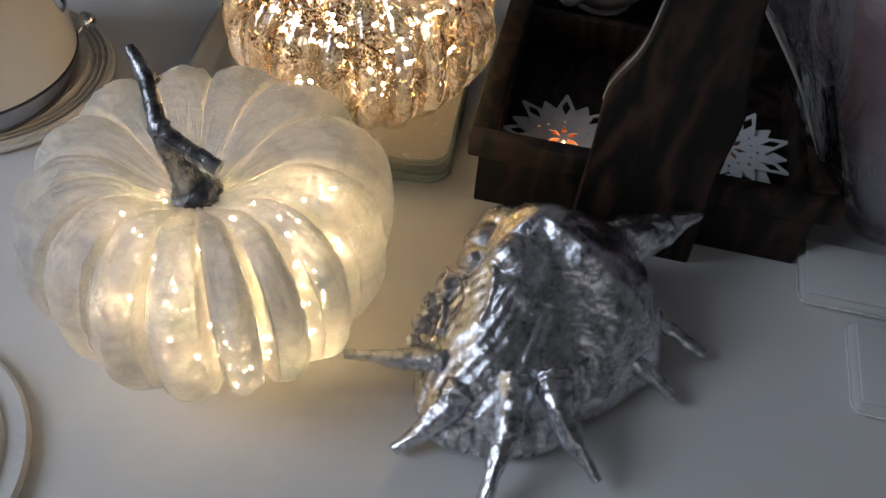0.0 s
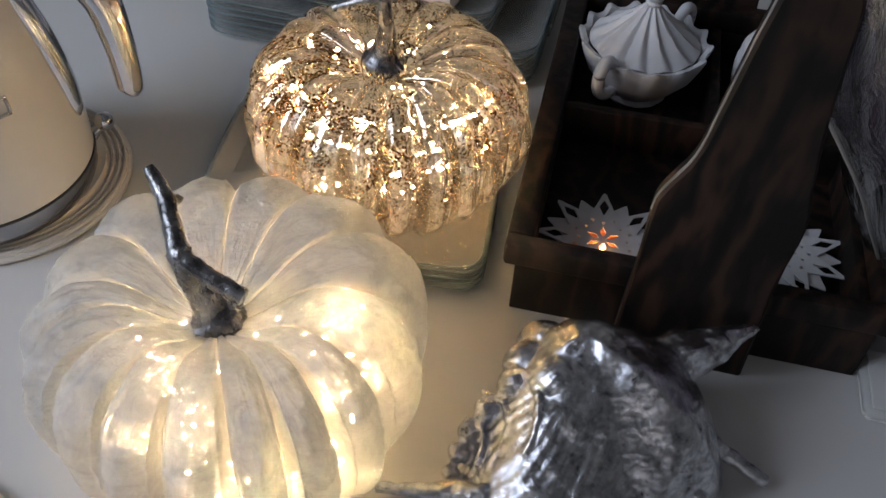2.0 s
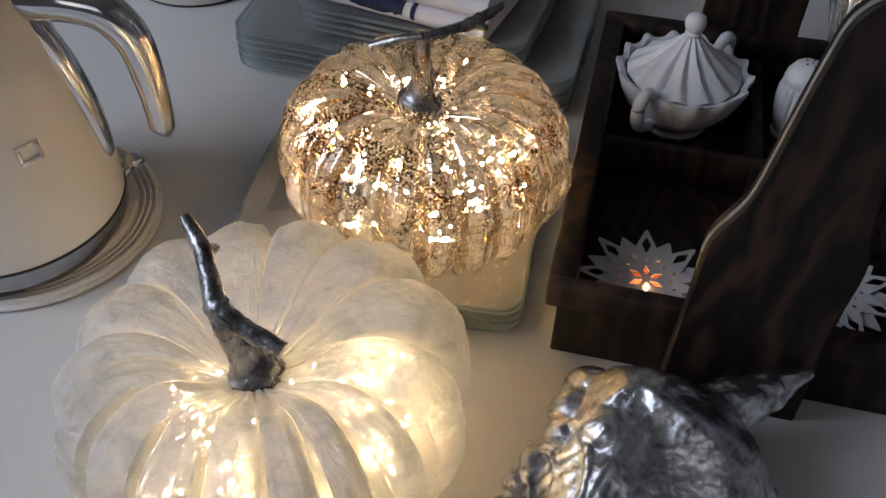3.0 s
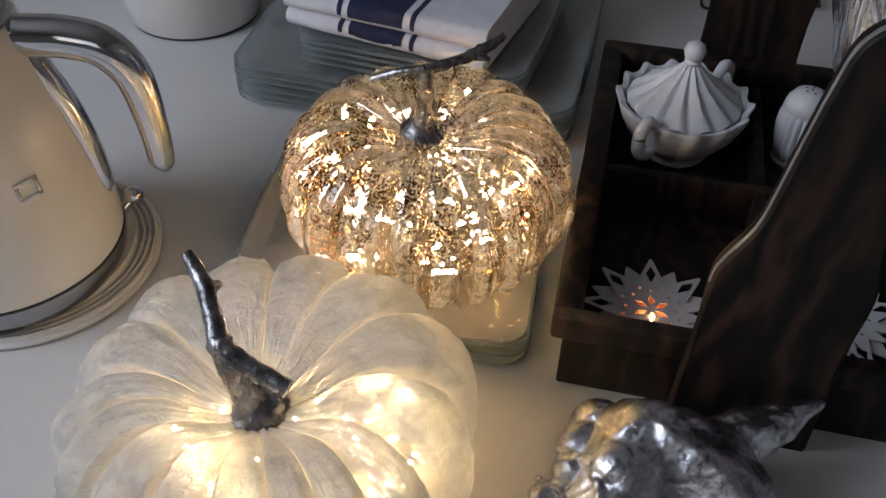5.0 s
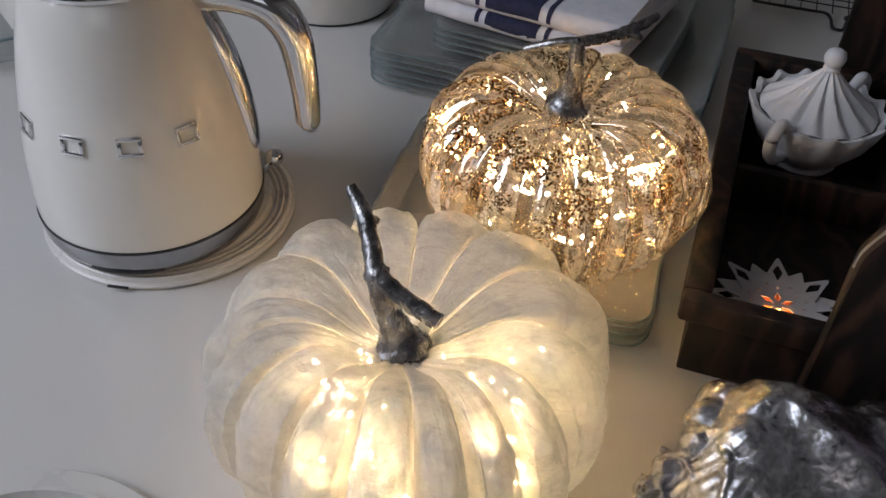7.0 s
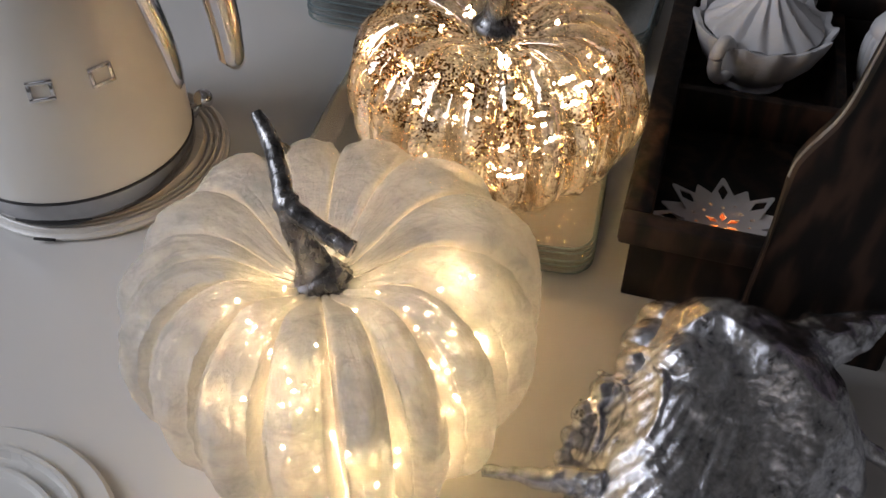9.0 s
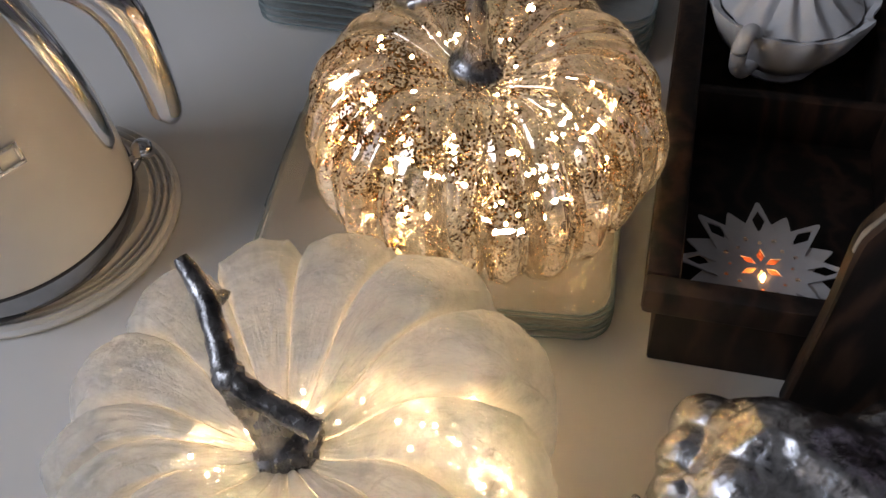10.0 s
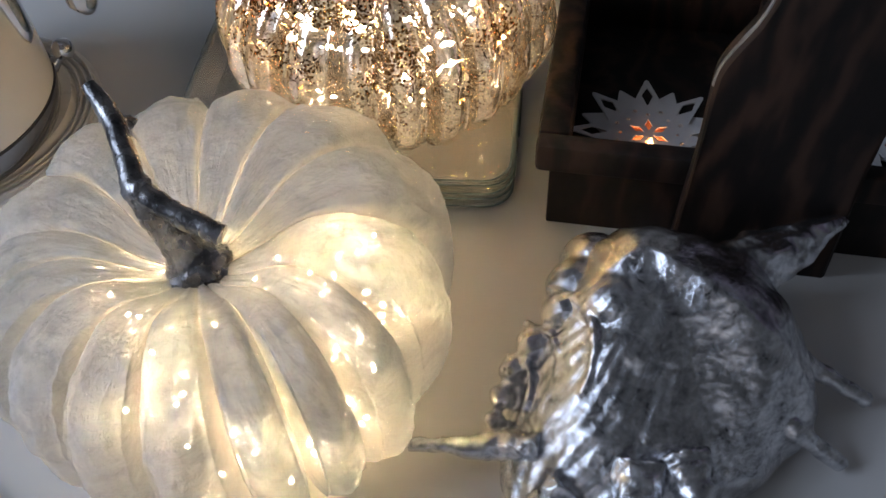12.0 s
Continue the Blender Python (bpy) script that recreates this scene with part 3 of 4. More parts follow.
t1 = towel((-0.101, 0.8230, 0.0662), -20.0, 0.185, 0.150, 0.016, 1, "white cotton tea towel with navy stripes, folded on glass plates")
t2 = towel((-0.103, 0.8270, 0.0826), -18.0, 0.185, 0.150, 0.018, 2, "white cotton tea towel with navy band, folded on another towel")
# a small woven mark on the band
mark = box(-0.019, -0.0768, 0.0045, 0.007, -0.0757, 0.0056)
for k, s in ((0, 1), (1, -1)):
    moved_bar = box(-0.010, -0.0005, -0.0006, 0.010, 0.0005, 0.0006)
    moved(moved_bar, pose(-0.006, -0.0773, 0.0105, 0, 28 * s, 0))
    me = bpy.data.meshes.new("bar")
    moved_bar.to_mesh(me)
    moved_bar.free()
    mark.from_mesh(me)
part("woven_mark", mark, LINEN, t2, "pale woven mark")
bowl = thing("dish", pose(-0.045, 0.890, 0.1026), "white stoneware dish standing on folded tea towels", "dish")
part("body", revolve([(0, 0.0), (0.045, 0.0), (0.062, 0.012), (0.072, 0.028), (0.075, 0.030), (0.073, 0.032), (0.058, 0.016), (0.042, 0.006), (0, 0.006)], 56), STONEWARE, bowl)

# ---- kettle ----
K_AT = (-0.3667, 0.5277)
kettle = thing("kettle", pose(*K_AT, 0, 0, 0, 8.97), "cream enamel electric kettle with chrome handle on its base", "kettle")
rings = [(0, 0.001), (0.0918, 0.001), (0.0936, 0.0022), (0.0939, 0.0040), (0.0928, 0.0052)]
for r in (0.0910, 0.0867, 0.0824):
    rings += [(r, 0.0056), (r - 0.0006, 0.0086), (r - 0.0016, 0.0094), (r - 0.0026, 0.0086), (r - 0.0034, 0.0056)]
rings += [(0.0778, 0.0058), (0.0760, 0.0128), (0, 0.0128)]
base = part("power_base", moved(revolve(rings, 96), pose(0.0060, 0.0135, 0)), WHITE_PLASTIC, kettle, "ringed white plastic base")
part("slot", moved(box(-0.0075, -0.001, -0.0007, 0.0075, 0.001, 0.0007, 0.0004), pose(-0.0075, -0.0812, 0.0045, 0, 0, -6)), BLACK, base, "small dark slot")
part("foot_ring", revolve([(0, 0.0132), (0.0745, 0.0132), (0.0775, 0.0150), (0.0800, 0.0210), (0.0808, 0.0300), (0.0806, 0.0330), (0, 0.0330)], 96), DIM_REFLECTION_CHROME, kettle, "polished steel foot ring")
part("seal", revolve([(0.0, 0.0331), (0.0810, 0.0331), (0.0813, 0.0340), (0.0810, 0.0348), (0, 0.0348)], 96), BLACK, kettle, "thin black seal")
part("body", revolve([(0, 0.035), (0.0802, 0.035), (0.0804, 0.040), (0.0797, 0.060), (0.0772, 0.088), (0.0735, 0.110), (0.0690, 0.135), (0.0635, 0.160), (0.0575, 0.182), (0.0535, 0.196), (0.0515, 0.200), (0, 0.200)], 96), CREAM, kettle, "cream enamelled body")
part("lid_ring", revolve([(0, 0.2002), (0.0525, 0.2002), (0.0535, 0.203), (0.0520, 0.206), (0, 0.206)], 80), CHROME, kettle, "chrome lid ring")
part("lid", revolve([(0, 0.2062), (0.049, 0.2062), (0.0485, 0.211), (0.040, 0.218), (0.022, 0.2225), (0.0, 0.2235)], 64), CREAM, kettle)
part("lid_knob", revolve([(0, 0.2236), (0.006, 0.2236), (0.0055, 0.228), (0.010, 0.232), (0.011, 0.237), (0.007, 0.242), (0, 0.243)], 32), CHROME, kettle, "chrome lid knob")
spout = bmesh.new()
for z, out, wide in ((0.150, 0.064, 0.004), (0.170, 0.072, 0.014), (0.190, 0.082, 0.021), (0.203, 0.088, 0.024)):
    for x, y in ((-0.045, wide * 1.3), (-out, wide * 0.35), (-out - 0.004, 0), (-out, -wide * 0.35), (-0.045, -wide * 1.3)):
        spout.verts.new((x, y, z))
spout.verts.ensure_lookup_table()
for r in range(3):
    for k in range(4):
        spout.faces.new([spout.verts[i] for i in (5 * r + k, 5 * r + k + 1, 5 * r + k + 6, 5 * r + k + 5)])
spout.faces.new(spout.verts[15:20])
part("spout", spout, CREAM, kettle)
handle = tube([(0.046, 0, 0.190), (0.062, 0, 0.1885), (0.080, 0, 0.1870), (0.100, 0, 0.1800), (0.1135, 0, 0.1600), (0.1180, 0, 0.1280), (0.1190, 0, 0.1050), (0.1185, 0, 0.0930), (0.1165, 0, 0.0895)],
              [0.0125, 0.0130, 0.0132, 0.0132, 0.0120, 0.0102, 0.0094, 0.0085, 0.0050], 20, 8, side=(0, 1, 0), flat=0.95)
part("handle", handle, CHROME, kettle, "chrome loop handle")
part("handle_strip", tube([(0.0520, 0, 0.182), (0.0600, 0, 0.164), (0.0690, 0, 0.136), (0.0755, 0, 0.104), (0.0788, 0, 0.078), (0.0795, 0, 0.070)], [0.0075, 0.0085, 0.0088, 0.0078, 0.0052, 0.0015], 14, 8, side=(0, 1, 0), flat=1.1), CHROME, kettle, "chrome strip")
lever = part("switch_lever", tube([(0.074, 0.027, 0.030), (0.081, 0.031, 0.036), (0.0845, 0.0325, 0.041)], [0.005, 0.003, 0.0022], 10, 5), CHROME, kettle)
knob = bmesh.new()
bmesh.ops.create_uvsphere(knob, u_segments=20, v_segments=12, radius=0.0072, matrix=Matrix.Translation((0.0862, 0.0262, 0.0437)))
part("knob", knob, CHROME, lever, "chrome ball knob")
gauge = [(0.0772 * math.cos(radians(a)), 0.0772 * math.sin(radians(a)), 0.0160) for a in (-109, -100, -90, -80, -71)]
part("gauge_slot", tube(gauge, [0.0014, 0.0022, 0.0022, 0.0022, 0.0012], 8, 6), BLACK, kettle, "narrow dark slot in the foot ring")
for a in (-37.0, -65.5, -94.0, -127.0):
    badge = box(-0.0078, -0.0014, 0.0040, 0.0078, 0.0006, 0.0066, 0.0006)
    for x0, z0, x1, z1 in ((-0.0078, -0.0066, 0.0078, -0.0040), (-0.0078, -0.0041, -0.0050, 0.0041), (0.0050, -0.0041, 0.0078, 0.0041)):
        box(x0, -0.0014, z0, x1, 0.0006, z1, 0.0006, bm=badge)
    part("badge", moved(badge, pose(0, 0, 0, 0, 0, a - 8.97 + 90) @ pose(0, -0.0728, 0.1145, -11.0)), CHROME, kettle, "raised chrome badge")

# ---- crate ----
CRATE = pose(0.0204, 0.4568, 0, 0, 0, -8.725)
crate = thing("caddy", CRATE, "dark-stained wooden caddy with four compartments on the counter", "caddy")
wall = 0.010
part("floor_board", box(0.004, 0.006, 0.004, 0.224, 0.326, 0.017, 0.001), WOOD, crate, "dark wooden bottom")
part("side_panel", box(0, 0, 0, 0.2283, wall, 0.0455, 0.0015), WOOD, crate)
part("side_panel", box(0, 0.321, 0, 0.2283, 0.331, 0.0455, 0.0015), WOOD, crate)
part("side_panel", box(0, wall + 0.0005, 0, wall, 0.3205, 0.0455, 0.0015), WOOD, crate)
part("side_panel", box(0.2183, wall + 0.0005, 0, 0.2283, 0.3205, 0.0455, 0.0015), WOOD, crate)
part("rim_board", box(-0.0080, -0.0050, 0.0458, 0.2410, 0.0075, 0.0650, 0.003), WOOD, crate)
part("rim_board", box(-0.0080, 0.3200, 0.0458, 0.2410, 0.3370, 0.0650, 0.003), WOOD, crate)
part("rim_board", box(-0.0080, 0.0078, 0.0458, 0.0095, 0.3197, 0.0648, 0.003), WOOD, crate)
part("rim_board", box(0.2235, 0.0078, 0.0458, 0.2410, 0.3197, 0.0648, 0.003), WOOD, crate)
part("divider", box(wall, 0.170, 0.0172, 0.2183, 0.178, 0.0500, 0.0012), WOOD, crate)
part("divider", box(0.119, wall, 0.0172, 0.127, 0.1695, 0.0495, 0.0012), WOOD, crate)
part("divider", box(0.119, 0.1785, 0.0172, 0.127, 0.320, 0.0495, 0.0012), WOOD, crate)


def end_board(y, name="end_board"):
    """An upright board whose sides swing in towards its top."""
    left = spline([(0.0700, 0.000), (0.0712, 0.040), (0.0730, 0.085), (0.0728, 0.125), (0.0755, 0.140), (0.0872, 0.166), (0.0918, 0.195), (0.0962, 0.230), (0.1005, 0.258), (0.1020, 0.266), (0.1048, 0.273), (0.1100, 0.2795), (0.1165, 0.2835)], 4)
    left = [Vector((p[0], p[1])) for p in left]
    right = spline([(0.1560, 0.000), (0.1545, 0.050), (0.1530, 0.085), (0.1555, 0.130), (0.1500, 0.160), (0.1440, 0.200), (0.1405, 0.240), (0.1385, 0.262), (0.1340, 0.2765), (0.1280, 0.2830)], 4)
    outline = [(p[0], p[1]) for p in left] + [(0.1215, 0.2850)] + [(p[0], p[1]) for p in reversed(right)]
    bm = bmesh.new()
    rings = []
    for grow, yy in ((-0.0018, y), (0.0, y + 0.0018), (0.0, y + 0.0112), (-0.0018, y + 0.0130)):
        rings.append([bm.verts.new((x + (grow if x > 0.12 else -grow), yy, z)) for x, z in outline])
    n = len(outline)
    for a, b in zip(rings, rings[1:]):
        for i in range(n):
            j = (i + 1) % n
            bm.faces.new((a[i], a[j], b[j], b[i]))
    bm.faces.new(rings[0]), bm.faces.new(rings[-1][::-1])
    bmesh.ops.triangulate(bm, faces=[f for f in bm.faces if len(f.verts) > 4])
    bmesh.ops.recalc_face_normals(bm, faces=bm.faces)
    return part(name, bm, WOOD, crate, "upright board with curved sides"), left


front, left_side = end_board(-0.0186)
end_board(0.3375)
# the front board's pale edge: its colour holds both wear and daylight
worn = bmesh.new()
prev = None
for p in left_side[12:]:
    wob = 0.0006 * noise.noise((p.x * 90, p.y * 90, 0.3))
    row = [worn.verts.new((p.x + dx + wob, -0.0186 + dy, p.y)) for dx, dy in ((-0.0004, 0.0021), (-0.0008, 0.0036), (-0.0004, 0.0052 + 3 * wob), (0.0009, 0.0052), (0.0009, 0.0021))]
    if prev:
        for k in range(5):
            worn.faces.new((prev[k], prev[(k + 1) % 5], row[(k + 1) % 5], row[k]))
    prev = row
bmesh.ops.recalc_face_normals(worn, faces=worn.faces)
part("worn_lit_edge", worn, WORN_LIT, front, "pale edge, worn and coloured as lit")

# ---- star tealight holders in the crate ----


def polar(r, a):
    return (r * math.cos(a), r * math.sin(a))


def sheet_with_holes(outline, holes, z, thick):
    """A thin sheet: an outline with holes, filled between them and given its thickness."""
    bm = bmesh.new()
    edges = []
    for loop in (outline, *holes):
        vs = [bm.verts.new((x, y, z)) for x, y in loop]
        edges += [bm.edges.new((vs[i], vs[(i + 1) % len(vs)])) for i in range(len(vs))]
    bmesh.ops.triangle_fill(bm, use_beauty=True, use_dissolve=False, edges=edges)
    top = bmesh.ops.extrude_face_region(bm, geom=list(bm.faces))
    bmesh.ops.translate(bm, vec=(0, 0, thick), verts=[v for v in top["geom"] if isinstance(v, bmesh.types.BMVert)])
    bmesh.ops.recalc_face_normals(bm, faces=bm.faces)
    return bm


def star_layer(points, r_out, r_in, holes, turn=0.0):
    outline, cut = [], []
    for k in range(points):
        a, h = turn + 2 * math.pi * k / points, math.pi / points
        for f, b in ((r_out - 0.0012, -0.028), (r_out, 0.0), (r_out - 0.0012, 0.028)):
            outline.append(polar(f, a + b))
        outline.append(polar(r_in, a + h))
        if holes:
            m = r_in + (r_out - r_in) * 0.38
            cut.append([polar(r_in * 0.94, a), polar(m, a + 0.105), polar(r_out * 0.86, a), polar(m, a - 0.105)])
            cut.append([(polar(r_in * 0.80, a + h)[0] + 0.0016 * math.cos(b), polar(r_in * 0.80, a + h)[1] + 0.0016 * math.sin(b)) for b in (0, 1.26, 2.51, 3.77, 5.03)])
            cut.append([(polar(r_in * 0.66, a)[0] + 0.0012 * math.cos(b), polar(r_in * 0.66, a)[1] + 0.0012 * math.sin(b)) for b in (0, 1.26, 2.51, 3.77, 5.03)])
    if holes:
        for k in range(6):
            a = turn + 2 * math.pi * k / 6
            cut.append([polar(0.0028, a), polar(0.0078, a + 0.30), polar(0.0128, a), polar(0.0078, a - 0.30)])
    return outline, cut


def star_holder(m, lit, label):
    st = thing("tealight_holder", m, label, "candle holder", "star tealight holders")
    o, c = star_layer(8, 0.0475, 0.0255, True, math.pi / 2)
    top = sheet_with_holes(o, c, 0.0, 0.0009)
    for v in top.verts:
        v.co.z += 0.0075 + 0.0015 * (v.co.xy.length / 0.05) ** 2
    part("star_plate", top, STAR_METAL, st, "white pierced metal star")
    o, _ = star_layer(8, 0.043, 0.027, False, math.pi / 2 + math.pi / 8)
    ring = [[polar(0.0215, 2 * math.pi * k / 24) for k in range(24)]]
    low = sheet_with_holes(o, ring, 0.0, 0.0009)
    for v in low.verts:
        v.co.z += 0.0058 + 0.0005 * (v.co.xy.length / 0.05) ** 2
    part("star_plate", low, STAR_METAL, st, "white metal star")
    part("cup", revolve([(0, 0.0), (0.0195, 0.0), (0.0200, 0.001), (0.0212, 0.0057), (0.0202, 0.0057), (0.0192, 0.0012), (0, 0.0012)], 36), STAR_METAL, st)
    part("wax", revolve([(0, 0.0014), (0.0188, 0.0014), (0.0190, 0.0030), (0.0, 0.0028)], 36), WAX, st, "candle wax coloured like its orange-red glow")
    if lit:
        part("flame", moved(revolve([(0, 0.0), (0.0013, 0.0012), (0.0018, 0.0030), (0.0012, 0.0055), (0, 0.0085)], 14), pose(0.0006, -0.0078, 0.0040)), FLAME, st, "small orange flame")
        data = bpy.data.lights.new("candle_glow", "POINT")
        data.energy, data.color, data.shadow_soft_size = 0.010, (1.0, 0.46, 0.18), 0.003
        ob = new("candle_glow", data)
        ob.matrix_world = m @ Matrix.Translation((0, 0, 0.0062))
    return st


star_holder(CRATE @ pose(0.0545, 0.0560, 0.0172, 0, 0, 4), True, "white pierced metal star holder with burning tealight in the crate")
star_holder(CRATE @ pose(0.1760, 0.0800, 0.0172, 0, 0, 22), False, "white pierced metal star holder beside the crate's end board")

# ---- sugar bowl and shaker in the crate ----
bowl = thing("sugar_bowl", CRATE @ pose(0.0620, 0.2530, 0.0172) @ Matrix.Scale(0.96, 4), "white porcelain sugar bowl with pleated conical lid in the crate", "sugar bowl")


def scallop(a, r, z):
    k = abs(math.cos(a * 7))
    up = max(0.0, (z - 0.030) / 0.022)
    return r * (1 + 0.075 * k**3 * min(1.0, up) + 0.03 * k * (1 - min(1.0, up))), z + 0.004 * k**4 * min(1.0, up)


part("body", revolve([(0, 0), (0.026, 0), (0.028, 0.003), (0.025, 0.006), (0.034, 0.014), (0.045, 0.028), (0.0505, 0.041), (0.0530, 0.0495), (0.0525, 0.052), (0.0480, 0.0505), (0.044, 0.040), (0.030, 0.012), (0, 0.008)], 168, shape=scallop), CERAMIC, bowl)


def pleat(a, r, z):
    u = (a * 13 / (2 * math.pi) + 9 * max(0.0, 0.046 - r)) % 1.0
    return r, z + 0.0060 * ((u / 0.72 if u < 0.72 else (1 - u) / 0.28) - 0.5) * min(1.0, r / 0.022) * (1.0 if r < 0.0450 else 0.3)


lid = part("lid", revolve([(0.0, 0.0490), (0.0458, 0.0490), (0.0468, 0.0508), (0.0440, 0.0530), (0.034, 0.0590), (0.024, 0.0665), (0.015, 0.0748), (0.0085, 0.0822), (0.0055, 0.0855), (0.0, 0.0860)], 168, shape=pleat), CERAMIC, bowl, "pleated conical lid")
part("knob", moved(revolve([(0, 0.0925), (0.0062, 0.0930), (0.0068, 0.0950), (0.0050, 0.0965), (0.0075, 0.0990), (0.0088, 0.1040), (0.0072, 0.1090), (0.0035, 0.1115), (0, 0.1118)], 28), pose(0, 0, -0.0072)), CERAMIC, lid)
for a in (-118.0, 58.0):
    hd = tube([(0.044, 0, 0.046), (0.058, 0, 0.058), (0.068, 0, 0.052), (0.067, 0, 0.036), (0.055, 0, 0.024), (0.040, 0, 0.022)], [0.0045, 0.0052, 0.0055, 0.0052, 0.0048, 0.0045], 12, 7)
    part("handle", moved(hd, pose(0, 0, 0, 0, 0, a)), CERAMIC, bowl)
shaker = thing("shaker", CRATE @ pose(0.1560, 0.2620, 0.0172), "white porcelain fluted salt shaker in the crate", "shaker")


def flutes(a, r, z):
    k = abs(math.sin(a * 9))
    f = max(0.0, min(1.0, (0.050 - z) / 0.005)) * max(0.0, min(1.0, (z - 0.010) / 0.008))
    return r * (1 - 0.17 * f * (1 - k)), z


part("body", revolve([(0, 0), (0.0145, 0), (0.0155, 0.003), (0.0140, 0.006), (0.0160, 0.012), (0.0185, 0.024), (0.0195, 0.036), (0.0188, 0.046), (0.0172, 0.0490), (0.0168, 0.0505), (0.0176, 0.0520), (0.0165, 0.0575), (0.0125, 0.0640), (0.0065, 0.0672), (0, 0.0678)], 108, shape=flutes), CERAMIC, shaker)
for k in range(5):
    hole = revolve([(0, 0.0001), (0.0011, 0.0001), (0.0009, 0.0008), (0, 0.0008)], 10)
    a = 2 * math.pi * k / 5
    part("hole", moved(hole, pose(0.005 * math.cos(a) if k else 0, 0.005 * math.sin(a) if k else 0, 0.0672 if not k else 0.0668)), BLACK, shaker, "dark pouring hole")

# ---- silver spider conch ----
S_AT = Vector((0.070, 0.345, 0.0))


def conch():
    ring = [(-0.045, -0.031), (-0.058, -0.052), (-0.068, -0.085), (-0.058, -0.093), (-0.037, -0.098), (-0.011, -0.094), (0.005, -0.087), (0.022, -0.067), (0.049, -0.049), (0.070, -0.031),
            (0.076, 0.003), (0.072, 0.026), (0.062, 0.050), (0.020, 0.062), (-0.030, 0.068), (-0.047, 0.045), (-0.060, 0.020), (-0.076, -0.010), (-0.079, -0.033)]
    pol = sorted((math.atan2(y, x) % (2 * math.pi), math.hypot(x, y)) for x, y in ring[2:])
    ang = [a - 2 * math.pi for a, _ in pol[-1:]] + [a for a, _ in pol] + [pol[0][0] + 2 * math.pi]
    rad = [pol[-1][1]] + [r for _, r in pol] + [pol[0][1]]
    bm, nseg, nring = bmesh.new(), 180, 40
    grid = []
    for j in range(nring + 1):
        p = j / nring
        row = []
        for i in range(nseg):
            a = 2 * math.pi * i / nseg
            r = float(np.interp(a, ang, rad))
            lip = max(0.0, -math.sin(a + 0.35))
            bulge = (1 - p**2.6) ** 0.75
            apron = (1 - p) ** 1.05
            h = 0.078 * ((1 - lip) * bulge + lip * (0.78 * apron + 0.22 * bulge))
            ribs = 0.0004 * math.sin(a * 41 + 6 * noise.noise((p * 3, a, 0))) * lip * max(0.0, p - 0.45) * 2.2
            x = p * r * math.cos(a) + (1 - p) ** 2 * -0.012
            y = p * r * math.sin(a) + (1 - p) ** 2 * 0.022
            lump = 0.007 * noise.noise((x * 24, y * 24, 0.7)) * (1 - p**3) + 0.0016 * noise.noise((x * 70, y * 70, 2.1))
            row.append(bm.verts.new((x, y, 0.007 + h + ribs + lump)))
        grid.append(row)
    low = [[bm.verts.new((v.co.x * f, v.co.y * f, z)) for v in grid[-1]] for f, z in ((0.985, 0.0035), (0.6, 0.0075))]
    grid = [*grid, *low]
    for a, b in zip(grid[1:], grid[2:]):
        for i in range(nseg):
            j = (i + 1) % nseg
            bm.faces.new((a[i], a[j], b[j], b[i]))
    bm.faces.new(grid[1]), bm.faces.new(grid[-1][::-1])
    for v in grid[0]:
        bm.verts.remove(v)

    # the spire's knobs, the raised threads that wind round it, and the swollen shoulder
    for q, r in (((0.0215, 0.3535, 0.0520), 0.0105), ((0.0075, 0.3430, 0.0410), 0.0092), ((-0.0015, 0.3345, 0.0330), 0.0080), ((-0.0070, 0.3240, 0.0260), 0.0068), ((-0.0110, 0.3140, 0.0200), 0.0056),
                 ((0.0440, 0.3520, 0.0610), 0.0170), ((0.0400, 0.3880, 0.0440), 0.0170), ((0.0300, 0.3720, 0.0480), 0.0150)):
        bmesh.ops.create_icosphere(bm, subdivisions=3, radius=r, matrix=Matrix.Translation(Vector(q) - S_AT))
    for thread in (((0.016, 0.367, 0.055), (0.028, 0.352, 0.066), (0.0335, 0.335, 0.0675), (0.032, 0.321, 0.0625), (0.027, 0.309, 0.055)),
                   ((0.004, 0.354, 0.045), (0.0145, 0.343, 0.0525), (0.0180, 0.330, 0.0520), (0.0150, 0.318, 0.0460), (0.010, 0.308, 0.039)),
                   ((-0.005, 0.343, 0.035), (0.0035, 0.334, 0.0415), (0.0060, 0.323, 0.0405), (0.0030, 0.312, 0.034))):
        tube([Vector(q) - S_AT - Vector((0, 0, 0.0015)) for q in thread], [0.0016, *[0.0021] * (len(thread) - 2), 0.0016], 8, 6, bm)
    bmesh.ops.recalc_face_normals(bm, faces=bm.faces)
    return bm


